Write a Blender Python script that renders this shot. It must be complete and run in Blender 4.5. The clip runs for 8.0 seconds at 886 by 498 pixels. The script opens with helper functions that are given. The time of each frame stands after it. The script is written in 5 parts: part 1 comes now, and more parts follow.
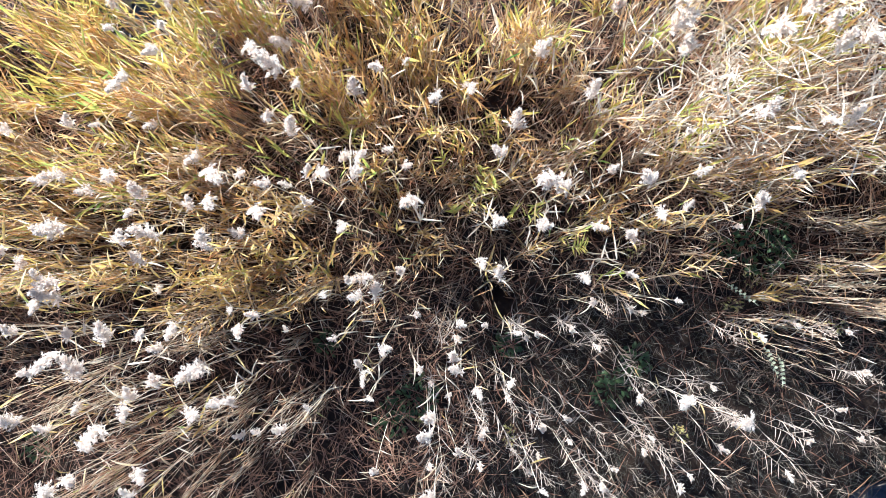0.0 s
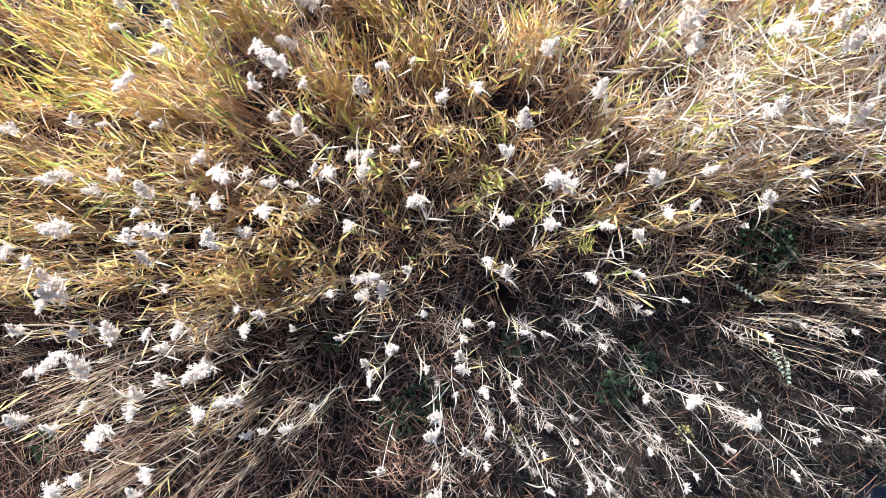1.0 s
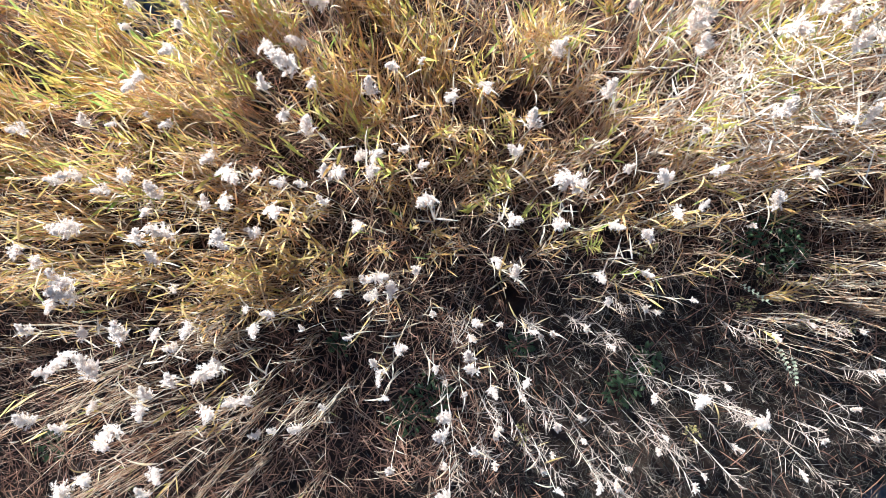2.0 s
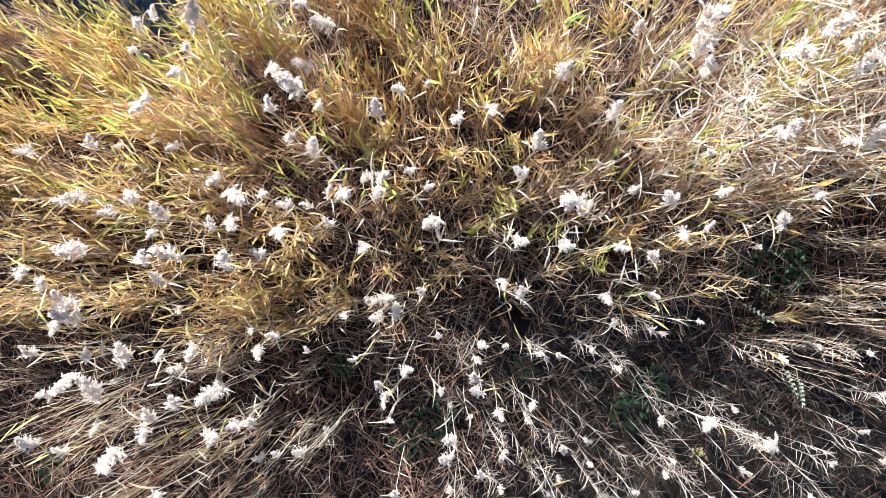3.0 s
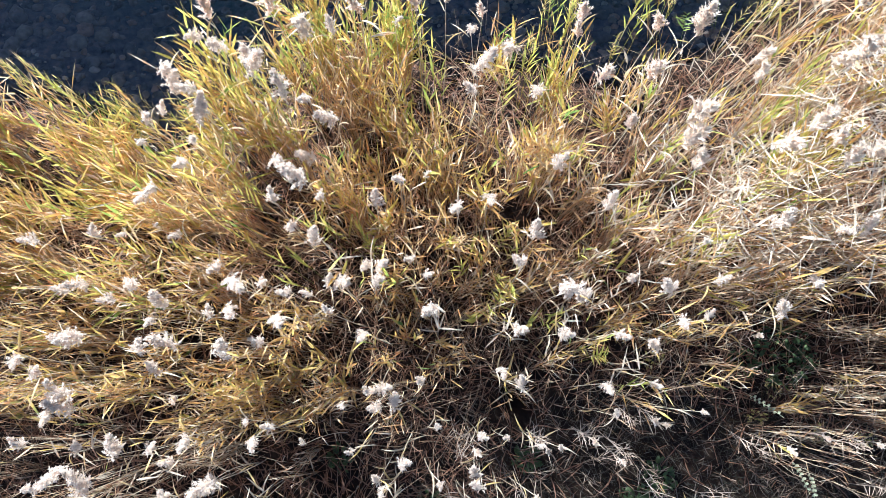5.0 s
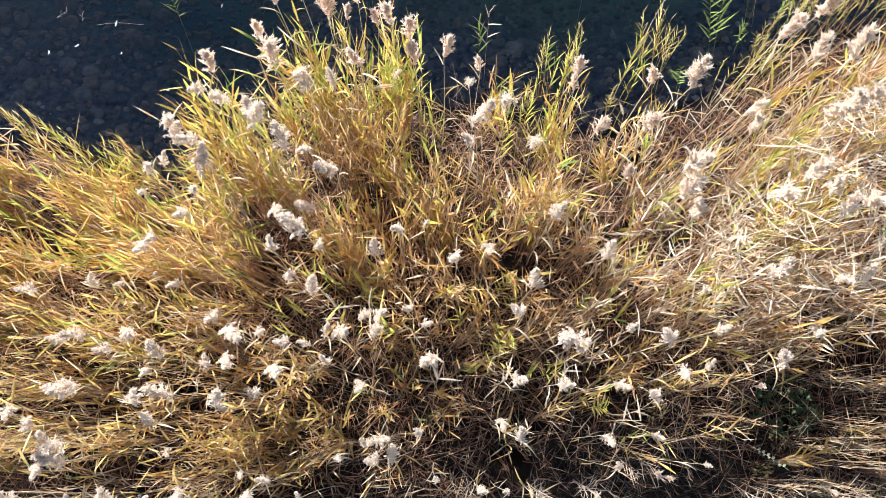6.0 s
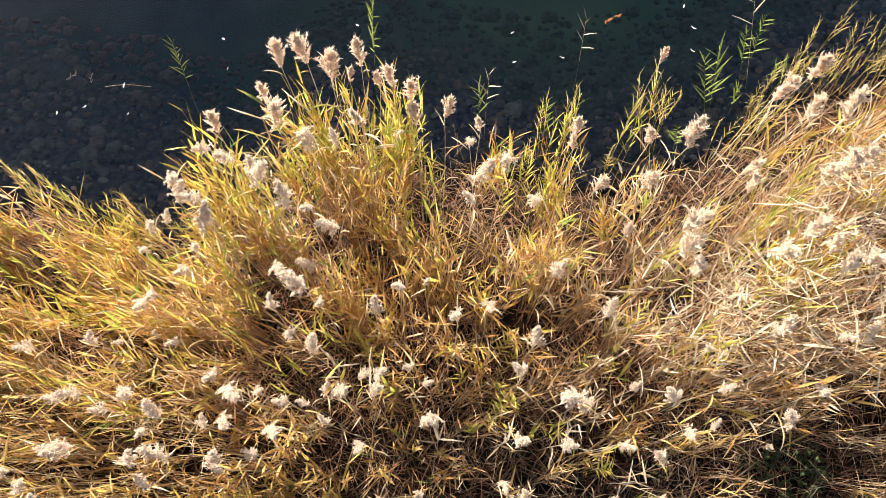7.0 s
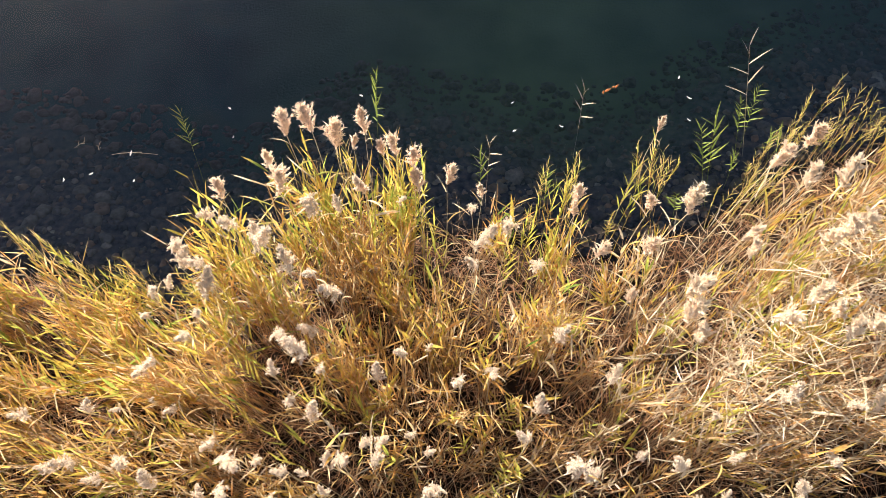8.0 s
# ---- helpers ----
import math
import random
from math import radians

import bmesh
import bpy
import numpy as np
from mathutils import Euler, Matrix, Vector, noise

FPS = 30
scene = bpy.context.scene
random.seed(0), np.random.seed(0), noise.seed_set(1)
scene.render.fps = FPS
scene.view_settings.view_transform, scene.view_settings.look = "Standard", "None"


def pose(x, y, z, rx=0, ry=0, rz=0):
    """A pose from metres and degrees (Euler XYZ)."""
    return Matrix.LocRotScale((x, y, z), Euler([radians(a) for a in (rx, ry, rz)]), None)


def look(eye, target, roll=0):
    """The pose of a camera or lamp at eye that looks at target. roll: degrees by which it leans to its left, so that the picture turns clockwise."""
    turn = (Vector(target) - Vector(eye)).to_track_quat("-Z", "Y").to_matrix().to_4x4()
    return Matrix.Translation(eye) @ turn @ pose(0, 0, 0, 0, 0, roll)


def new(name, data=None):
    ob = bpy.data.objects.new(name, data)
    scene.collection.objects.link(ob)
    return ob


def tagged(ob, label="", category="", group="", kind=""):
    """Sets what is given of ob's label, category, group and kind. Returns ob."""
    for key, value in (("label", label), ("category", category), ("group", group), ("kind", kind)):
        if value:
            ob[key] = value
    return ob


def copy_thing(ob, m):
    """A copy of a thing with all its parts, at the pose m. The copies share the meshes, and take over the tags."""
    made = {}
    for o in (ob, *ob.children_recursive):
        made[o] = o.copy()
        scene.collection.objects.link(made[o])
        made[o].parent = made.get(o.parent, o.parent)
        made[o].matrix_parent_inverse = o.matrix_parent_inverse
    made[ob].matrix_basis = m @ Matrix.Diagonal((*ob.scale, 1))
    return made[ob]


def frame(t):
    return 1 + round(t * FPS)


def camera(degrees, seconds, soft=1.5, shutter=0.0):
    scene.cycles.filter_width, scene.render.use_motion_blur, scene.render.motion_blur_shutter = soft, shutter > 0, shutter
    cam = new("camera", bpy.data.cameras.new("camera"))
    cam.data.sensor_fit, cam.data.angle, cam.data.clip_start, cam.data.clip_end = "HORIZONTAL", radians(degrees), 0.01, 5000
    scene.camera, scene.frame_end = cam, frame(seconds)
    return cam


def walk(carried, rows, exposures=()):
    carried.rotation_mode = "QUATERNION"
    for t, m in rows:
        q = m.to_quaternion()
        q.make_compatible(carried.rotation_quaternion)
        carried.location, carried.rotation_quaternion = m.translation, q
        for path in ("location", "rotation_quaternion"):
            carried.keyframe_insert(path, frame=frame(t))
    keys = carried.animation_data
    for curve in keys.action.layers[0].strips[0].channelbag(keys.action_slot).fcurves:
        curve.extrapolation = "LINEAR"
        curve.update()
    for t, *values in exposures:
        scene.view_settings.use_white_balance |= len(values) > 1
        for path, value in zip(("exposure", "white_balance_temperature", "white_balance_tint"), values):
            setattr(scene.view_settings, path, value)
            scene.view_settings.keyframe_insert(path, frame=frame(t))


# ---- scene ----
# A reed bank on a lake shore, seen from a drone that hangs above it and tilts up.
# x is to the right along the shore, y runs out over the water, z is up; the water lies at WATER.
cam = camera(64.0, 8.0, soft=0.85)
PATH = [
    (0.0, 0.0, 0.01, 1.5), (0.5, -0.039, 0.0, 1.55), (1.0, -0.06, 0.0, 1.54), (1.5, -0.1, 0.0, 1.5), (2.0, -0.14, 0.005, 1.5),
    (2.5, -0.174, 0.01, 1.81), (3.0, -0.19, 0.015, 3.13), (3.5, -0.205, 0.01, 4.72), (4.0, -0.205, 0.0, 6.65),
    (4.5, -0.192, -0.01, 8.62), (5.25, -0.18, -0.015, 11.5), (6.0, -0.17, -0.015, 14.48), (6.5, -0.168, -0.01, 16.82),
    (7.0, -0.178, -0.01, 19.1), (7.5, -0.19, -0.01, 21.68), (8.0, -0.2, -0.01, 24.4),
]
walk(cam, [(t, pose(x, y, 8.0, tilt, 0, 0)) for t, x, y, tilt in PATH],
     exposures=[(0.0, 1.95, 4820, 8), (4.5, 1.85, 4880, 8), (6.0, 1.75, 5400, 9), (7.0, 1.71, 6450, 11), (8.0, 1.69, 6600, 11)])

# ---- light: low autumn sun, clear sky ----
SUN_FROM = Vector((-0.55, 0.83, 0.0)).normalized()
SUN_UP = 28.0
world = bpy.data.worlds.new("sky")
scene.world = world
world.use_nodes = True
nt = world.node_tree
nt.nodes.clear()
sky = nt.nodes.new("ShaderNodeTexSky")
sky.sky_type, sky.sun_disc = "NISHITA", False
sky.sun_elevation, sky.sun_rotation = radians(SUN_UP), math.atan2(SUN_FROM.x, SUN_FROM.y)
bg = nt.nodes.new("ShaderNodeBackground")
bg.inputs["Strength"].default_value = 0.066
outw = nt.nodes.new("ShaderNodeOutputWorld")
nt.links.new(sky.outputs["Color"], bg.inputs["Color"])
nt.links.new(bg.outputs["Background"], outw.inputs["Surface"])
lamp = bpy.data.lights.new("sun", "SUN")
lamp.energy, lamp.angle, lamp.color = 5.0, radians(0.53), (1.0, 0.93, 0.82)
sun = new("sun", lamp)
sun_dir = SUN_FROM * math.cos(radians(SUN_UP)) + Vector((0, 0, math.sin(radians(SUN_UP))))
sun.matrix_world = look(sun_dir * 60, (0, 0, 0))

# ---- materials ----


def nodes_of(name):
    m = bpy.data.materials.new(name)
    m.use_nodes = True
    m.node_tree.nodes.clear()
    return m, m.node_tree.nodes, m.node_tree.links


def math_node(n, l, op, a, b):
    k = n.new("ShaderNodeMath")
    k.operation = op
    for socket, value in zip(k.inputs, (a, b)):
        if isinstance(value, (int, float)):
            socket.default_value = value
        else:
            l.new(value, socket)
    return k.outputs[0]


def noise_node(n, l, scale, detail=3.0, stretch=(1, 1, 1), space="Object"):
    co = n.new("ShaderNodeTexCoord")
    mp = n.new("ShaderNodeMapping")
    mp.inputs["Scale"].default_value = stretch
    l.new(co.outputs[space], mp.inputs["Vector"])
    k = n.new("ShaderNodeTexNoise")
    k.inputs["Scale"].default_value, k.inputs["Detail"].default_value = scale, detail
    l.new(mp.outputs["Vector"], k.inputs["Vector"])
    return k.outputs["Fac"]


def ramp_node(n, l, fac, stops, constant=False):
    k = n.new("ShaderNodeValToRGB")
    r = k.color_ramp
    r.interpolation = "CONSTANT" if constant else "LINEAR"
    while len(r.elements) < len(stops):
        r.elements.new(0.5)
    for e, (p, c) in zip(r.elements, stops):
        e.position, e.color = p, (*c, 1)
    l.new(fac, k.inputs["Fac"])
    return k.outputs["Color"]


def plant_material(name, colours, thin=0.4, patch=0.8, island=True, rough=0.55, spread=0.32):
    """Dry or living plant tissue: colour by blade and by patch of ground, fine streaks, light passing through."""
    m, n, l = nodes_of(name)
    if island:
        rnd = n.new("ShaderNodeNewGeometry").outputs["Random Per Island"]
    else:
        rnd = n.new("ShaderNodeObjectInfo").outputs["Random"]
    wide = math_node(n, l, "MULTIPLY", math_node(n, l, "SUBTRACT", noise_node(n, l, patch, 2.0), 0.5), 1.6)
    tuft = math_node(n, l, "MULTIPLY", math_node(n, l, "SUBTRACT", noise_node(n, l, 4.5 * patch, 1.0), 0.5), 2.4)
    big = math_node(n, l, "ADD", wide, tuft)
    fac = math_node(n, l, "ADD", math_node(n, l, "MULTIPLY", rnd, spread), math_node(n, l, "MULTIPLY", math_node(n, l, "ADD", big, 0.5), 1 - spread))
    stops = [(i / max(1, len(colours) - 1), c) for i, c in enumerate(colours)]
    base = ramp_node(n, l, fac, stops)
    streak = ramp_node(n, l, noise_node(n, l, 38.0, 4.0), [(0.25, (0.62, 0.6, 0.55)), (0.5, (1, 1, 1)), (0.8, (1.18, 1.12, 1.0))])
    mix = n.new("ShaderNodeMixRGB")
    mix.blend_type = "MULTIPLY"
    mix.inputs["Fac"].default_value = 1.0
    l.new(base, mix.inputs["Color1"])
    l.new(streak, mix.inputs["Color2"])
    b = n.new("ShaderNodeBsdfPrincipled")
    b.inputs["Roughness"].default_value = rough
    b.inputs["Specular IOR Level"].default_value = 0.25
    l.new(mix.outputs["Color"], b.inputs["Base Color"])
    out = n.new("ShaderNodeOutputMaterial")
    if thin:
        t = n.new("ShaderNodeBsdfTranslucent")
        l.new(mix.outputs["Color"], t.inputs["Color"])
        s = n.new("ShaderNodeMixShader")
        s.inputs["Fac"].default_value = thin
        l.new(b.outputs["BSDF"], s.inputs[1])
        l.new(t.outputs["BSDF"], s.inputs[2])
        l.new(s.outputs["Shader"], out.inputs["Surface"])
    else:
        l.new(b.outputs["BSDF"], out.inputs["Surface"])
    return m


STRAW = (0.60, 0.44, 0.25)
PALE = (0.74, 0.63, 0.45)
OCHRE = (0.60, 0.31, 0.12)
YELLOW = (0.66, 0.44, 0.10)
LIME = (0.43, 0.44, 0.09)
GREEN = (0.13, 0.22, 0.035)
M_STEM = plant_material("reed_stem", [(0.4, 0.14, 0.045), (0.5, 0.22, 0.075), (0.66, 0.37, 0.15), (0.66, 0.48, 0.26), (0.62, 0.36, 0.15), (0.68, 0.42, 0.17), PALE], 0.12, 0.7)
M_LEAF = plant_material("reed_leaf_autumn", [(0.5, 0.46, 0.09), (0.7, 0.48, 0.1), OCHRE, (0.64, 0.38, 0.12), (0.64, 0.44, 0.2), (0.72, 0.56, 0.32), (0.68, 0.41, 0.09), (0.62, 0.38, 0.14)], 0.55, 0.55)
M_DRY_STEM = plant_material("dry_stem", [(0.48, 0.24, 0.11), (0.58, 0.38, 0.21), (0.66, 0.5, 0.32), (0.58, 0.36, 0.19), PALE], 0.1, 0.9)
M_GREEN_LEAF = plant_material("reed_leaf_green", [GREEN, (0.28, 0.36, 0.07), LIME, (0.6, 0.46, 0.1), (0.54, 0.44, 0.09), YELLOW, OCHRE, (0.68, 0.42, 0.1)], 0.5, 0.9, spread=0.45)
# Weathered stems low on the open ground; dark stops hold the reeds' shade.
M_SHADED_STEM = plant_material("shaded_stem", [(0.055, 0.032, 0.018), (0.13, 0.08, 0.046), (0.42, 0.32, 0.22)], 0.1, 1.2)
# Withered grass of the open ground, with the reeds' shade in its colour.
M_SHADED_DEAD_GRASS = plant_material("dead_grass", [(0.025, 0.015, 0.009), (0.06, 0.038, 0.024), (0.24, 0.18, 0.12), (0.035, 0.022, 0.014)], 0.1, 1.5)
M_LODGED = plant_material("lodged_stem", [(0.3, 0.16, 0.08), (0.5, 0.35, 0.2), (0.4, 0.24, 0.13), (0.64, 0.52, 0.36)], 0.1, 0.9)
M_BEIGE_PLUME = plant_material("beige_plume", [(0.78, 0.61, 0.47), (0.84, 0.69, 0.55), (0.88, 0.75, 0.62)], 0.5, 5.0, rough=0.9)
M_FADED_PLUME = plant_material("faded_plume", [(0.8, 0.66, 0.52), (0.85, 0.73, 0.59), (0.88, 0.77, 0.64)], 0.5, 5.0, rough=0.9)
M_BANK_STEM = plant_material("bank_stem", [(0.3, 0.12, 0.05), (0.42, 0.26, 0.14), (0.58, 0.44, 0.27), (0.34, 0.19, 0.1), (0.66, 0.54, 0.36), (0.44, 0.28, 0.14)], 0.1, 0.9)
M_BANK_LEAF = plant_material("bank_leaf", [(0.14, 0.22, 0.06), (0.44, 0.4, 0.1), (0.72, 0.5, 0.12), (0.66, 0.46, 0.2), (0.7, 0.46, 0.12), OCHRE, (0.36, 0.36, 0.1)], 0.5, 1.1)
M_STRAW_LEAF = plant_material("straw_leaf", [LIME, STRAW, (0.64, 0.5, 0.34), (0.7, 0.59, 0.44), OCHRE, (0.64, 0.52, 0.36), (0.7, 0.59, 0.44), (0.74, 0.54, 0.13)], 0.5, 0.8)
M_DRY_LEAF = plant_material("dry_leaf", [(0.24, 0.2, 0.06), (0.4, 0.17, 0.07), OCHRE, (0.62, 0.4, 0.18), PALE, (0.66, 0.4, 0.1), (0.6, 0.34, 0.13), (0.36, 0.32, 0.09)], 0.5, 0.8)
M_RUST_STEM = plant_material("rust_stem", [(0.28, 0.11, 0.045), (0.48, 0.23, 0.1), (0.6, 0.38, 0.2), (0.38, 0.17, 0.07)], 0.15, 1.0)
M_PALE_STEM = plant_material("bleached_stem", [(0.5, 0.35, 0.21), (0.6, 0.48, 0.33), (0.66, 0.56, 0.42)], 0.15, 1.2)
M_LITTER = plant_material("litter", [(0.06, 0.025, 0.013), (0.19, 0.088, 0.045), (0.28, 0.15, 0.08), (0.12, 0.052, 0.027), (0.46, 0.32, 0.2)], 0.3, 1.4)
# Grey-green grass, its tones sunk to the depth of the shade there.
M_SHADED_GRASS = plant_material("low_grass", [(0.011, 0.017, 0.008), (0.024, 0.022, 0.012), (0.1, 0.08, 0.05), (0.016, 0.02, 0.01)], 0.3, 1.1)
M_WEED = plant_material("weed_leaf", [(0.035, 0.05, 0.018), (0.06, 0.085, 0.027), (0.11, 0.14, 0.045)], 0.35, 3.0)
M_SHOOT = plant_material("green_shoot", [(0.12, 0.18, 0.04), (0.24, 0.29, 0.07), (0.4, 0.36, 0.1)], 0.45, 2.0)
M_PLUME = plant_material("reed_plume", [(0.75, 0.62, 0.49), (0.8, 0.68, 0.55), (0.83, 0.72, 0.6)], 0.5, 5.0, rough=0.9)
M_THING_STEM = plant_material("plumed_stem", [STRAW, PALE, STRAW], 0.15, 2.0, island=False)
M_THING_LEAF = plant_material("plumed_leaf", [YELLOW, STRAW, PALE, STRAW], 0.4, 1.0, island=False, spread=0.5)
M_FLECK = plant_material("pale_fleck", [(0.6, 0.58, 0.5), (0.8, 0.78, 0.74)], 0.2, 20.0)
M_ORANGE = plant_material("orange_leaf", [(0.3, 0.1, 0.03), (0.42, 0.16, 0.05)], 0.2, 20.0)


def east_bed(n, l, sep):
    """How far the deep bed colour turns olive: most off the middle of the bank."""
    along = n.new("ShaderNodeMapRange")
    along.inputs["From Min"].default_value, along.inputs["From Max"].default_value = -6, 8
    l.new(sep.outputs["X"], along.inputs["Value"])
    return ramp_node(n, l, along.outputs["Result"], [(0.15, (0, 0, 0)), (0.5, (1, 1, 1)), (0.9, (0.35, 0.35, 0.35))])


def soil_material():
    m, n, l = nodes_of("bank_soil_and_lakebed")
    b = n.new("ShaderNodeBsdfPrincipled")
    b.inputs["Roughness"].default_value = 0.9
    b.inputs["Specular IOR Level"].default_value = 0.1
    # Damp soil tones, taken near black to hold the shade of the reeds.
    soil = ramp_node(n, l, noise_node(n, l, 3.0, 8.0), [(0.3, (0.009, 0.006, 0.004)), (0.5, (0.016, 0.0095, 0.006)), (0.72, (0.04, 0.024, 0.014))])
    # Colour of the deep bed: the water's blue-green depth haze painted onto it.
    haze_tint = ramp_node(n, l, noise_node(n, l, 0.9, 6.0), [(0.3, (0.01, 0.038, 0.052)), (0.55, (0.016, 0.058, 0.068)), (0.75, (0.03, 0.066, 0.06))])
    co = n.new("ShaderNodeTexCoord")
    sep = n.new("ShaderNodeSeparateXYZ")
    l.new(co.outputs["Object"], sep.inputs[0])
    olive_mix = n.new("ShaderNodeMixRGB")
    l.new(east_bed(n, l, sep), olive_mix.inputs["Fac"])
    l.new(haze_tint, olive_mix.inputs["Color1"])
    l.new(ramp_node(n, l, noise_node(n, l, 0.6, 5.0), [(0.3, (0.11, 0.16, 0.075)), (0.7, (0.2, 0.25, 0.115))]), olive_mix.inputs["Color2"])
    haze_tint = olive_mix.outputs["Color"]
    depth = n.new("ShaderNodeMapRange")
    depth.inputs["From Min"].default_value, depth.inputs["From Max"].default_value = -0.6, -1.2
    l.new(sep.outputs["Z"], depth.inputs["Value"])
    wet = n.new("ShaderNodeMapRange")
    wet.inputs["From Min"].default_value, wet.inputs["From Max"].default_value = -0.27, -0.37
    l.new(sep.outputs["Z"], wet.inputs["Value"])
    gravel = ramp_node(n, l, noise_node(n, l, 9.0, 6.0), [(0.3, (0.04, 0.042, 0.055)), (0.5, (0.1, 0.09, 0.1)), (0.72, (0.2, 0.15, 0.125))])
    low = n.new("ShaderNodeMixRGB")
    l.new(wet.outputs["Result"], low.inputs["Fac"])
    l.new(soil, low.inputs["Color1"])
    l.new(gravel, low.inputs["Color2"])
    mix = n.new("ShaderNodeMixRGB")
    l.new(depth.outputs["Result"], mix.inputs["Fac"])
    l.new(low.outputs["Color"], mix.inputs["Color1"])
    l.new(haze_tint, mix.inputs["Color2"])
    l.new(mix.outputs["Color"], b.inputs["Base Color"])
    bump = n.new("ShaderNodeBump")
    bump.inputs["Strength"].default_value, bump.inputs["Distance"].default_value = 0.6, 0.03
    l.new(noise_node(n, l, 25.0, 6.0), bump.inputs["Height"])
    l.new(bump.outputs["Normal"], b.inputs["Normal"])
    out = n.new("ShaderNodeOutputMaterial")
    l.new(b.outputs["BSDF"], out.inputs["Surface"])
    return m


def stone_material():
    m, n, l = nodes_of("lakebed_stone")
    b = n.new("ShaderNodeBsdfPrincipled")
    b.inputs["Roughness"].default_value = 0.85
    rnd = n.new("ShaderNodeNewGeometry").outputs["Random Per Island"]
    c = ramp_node(n, l, rnd, [(0.0, (0.08, 0.078, 0.09)), (0.35, (0.2, 0.17, 0.17)), (0.7, (0.36, 0.27, 0.22)), (0.85, (0.42, 0.23, 0.16)), (1.0, (0.5, 0.43, 0.38))])
    co = n.new("ShaderNodeTexCoord")
    sep = n.new("ShaderNodeSeparateXYZ")
    l.new(co.outputs["Object"], sep.inputs[0])
    # Water haze put into the stone colour, stronger with depth.
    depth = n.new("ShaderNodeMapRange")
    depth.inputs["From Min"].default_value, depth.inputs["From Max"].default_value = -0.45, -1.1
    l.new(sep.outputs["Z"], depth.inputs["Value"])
    hazed = n.new("ShaderNodeMixRGB")
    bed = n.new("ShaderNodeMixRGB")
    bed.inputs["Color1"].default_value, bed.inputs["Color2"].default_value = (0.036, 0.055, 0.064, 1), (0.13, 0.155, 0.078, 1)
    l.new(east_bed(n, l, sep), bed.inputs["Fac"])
    l.new(bed.outputs["Color"], hazed.inputs["Color2"])
    l.new(depth.outputs["Result"], hazed.inputs["Fac"])
    l.new(c, hazed.inputs["Color1"])
    c = hazed.outputs["Color"]
    spots = ramp_node(n, l, noise_node(n, l, 14.0, 5.0), [(0.3, (0.5, 0.52, 0.5)), (0.7, (1.1, 1.05, 1.0))])
    mix = n.new("ShaderNodeMixRGB")
    mix.blend_type = "MULTIPLY"
    mix.inputs["Fac"].default_value = 1.0
    l.new(c, mix.inputs["Color1"])
    l.new(spots, mix.inputs["Color2"])
    l.new(mix.outputs["Color"], b.inputs["Base Color"])
    out = n.new("ShaderNodeOutputMaterial")
    l.new(b.outputs["BSDF"], out.inputs["Surface"])
    return m


def water_material():
    """Still lake water: a faint mirror over a blue-green tint."""
    m, n, l = nodes_of("lake_water")
    tint = n.new("ShaderNodeBsdfTransparent")
    tint.inputs["Color"].default_value = (0.80, 0.85, 0.85, 1)
    gloss = n.new("ShaderNodeBsdfGlossy")
    gloss.inputs["Roughness"].default_value = 0.04
    bump = n.new("ShaderNodeBump")
    bump.inputs["Strength"].default_value, bump.inputs["Distance"].default_value = 0.15, 0.02
    l.new(noise_node(n, l, 3.5, 3.0, (1, 0.45, 1)), bump.inputs["Height"])
    l.new(bump.outputs["Normal"], gloss.inputs["Normal"])
    fr = n.new("ShaderNodeFresnel")
    fr.inputs["IOR"].default_value = 1.333
    s = n.new("ShaderNodeMixShader")
    l.new(fr.outputs["Fac"], s.inputs["Fac"])
    l.new(tint.outputs["BSDF"], s.inputs[1])
    l.new(gloss.outputs["BSDF"], s.inputs[2])
    out = n.new("ShaderNodeOutputMaterial")
    l.new(s.outputs["Shader"], out.inputs["Surface"])
    return m


M_SOIL, M_STONE, M_WATER = soil_material(), stone_material(), water_material()

# ---- mesh helpers ----
rng = np.random.default_rng(7)


def mesh_of(name, chunks, materials):
    """One mesh of quads out of (points, quads, material number) chunks."""
    pts, quads, mats, start = [], [], [], 0
    for p, q, k in chunks:
        pts.append(p)
        quads.append(q + start)
        mats.append(np.full(len(q), k, np.int32))
        start += len(p)
    p, q, k = np.concatenate(pts), np.concatenate(quads), np.concatenate(mats)
    me = bpy.data.meshes.new(name)
    me.vertices.add(len(p))
    me.vertices.foreach_set("co", p.astype(np.float32).ravel())
    me.loops.add(len(q) * 4)
    me.loops.foreach_set("vertex_index", q.astype(np.int32).ravel())
    me.polygons.add(len(q))
    me.polygons.foreach_set("loop_start", np.arange(0, len(q) * 4, 4, dtype=np.int32))
    me.polygons.foreach_set("material_index", k)
    me.polygons.foreach_set("use_smooth", np.ones(len(q), bool))
    for m in materials:
        me.materials.append(m)
    me.update(calc_edges=True)
    return me


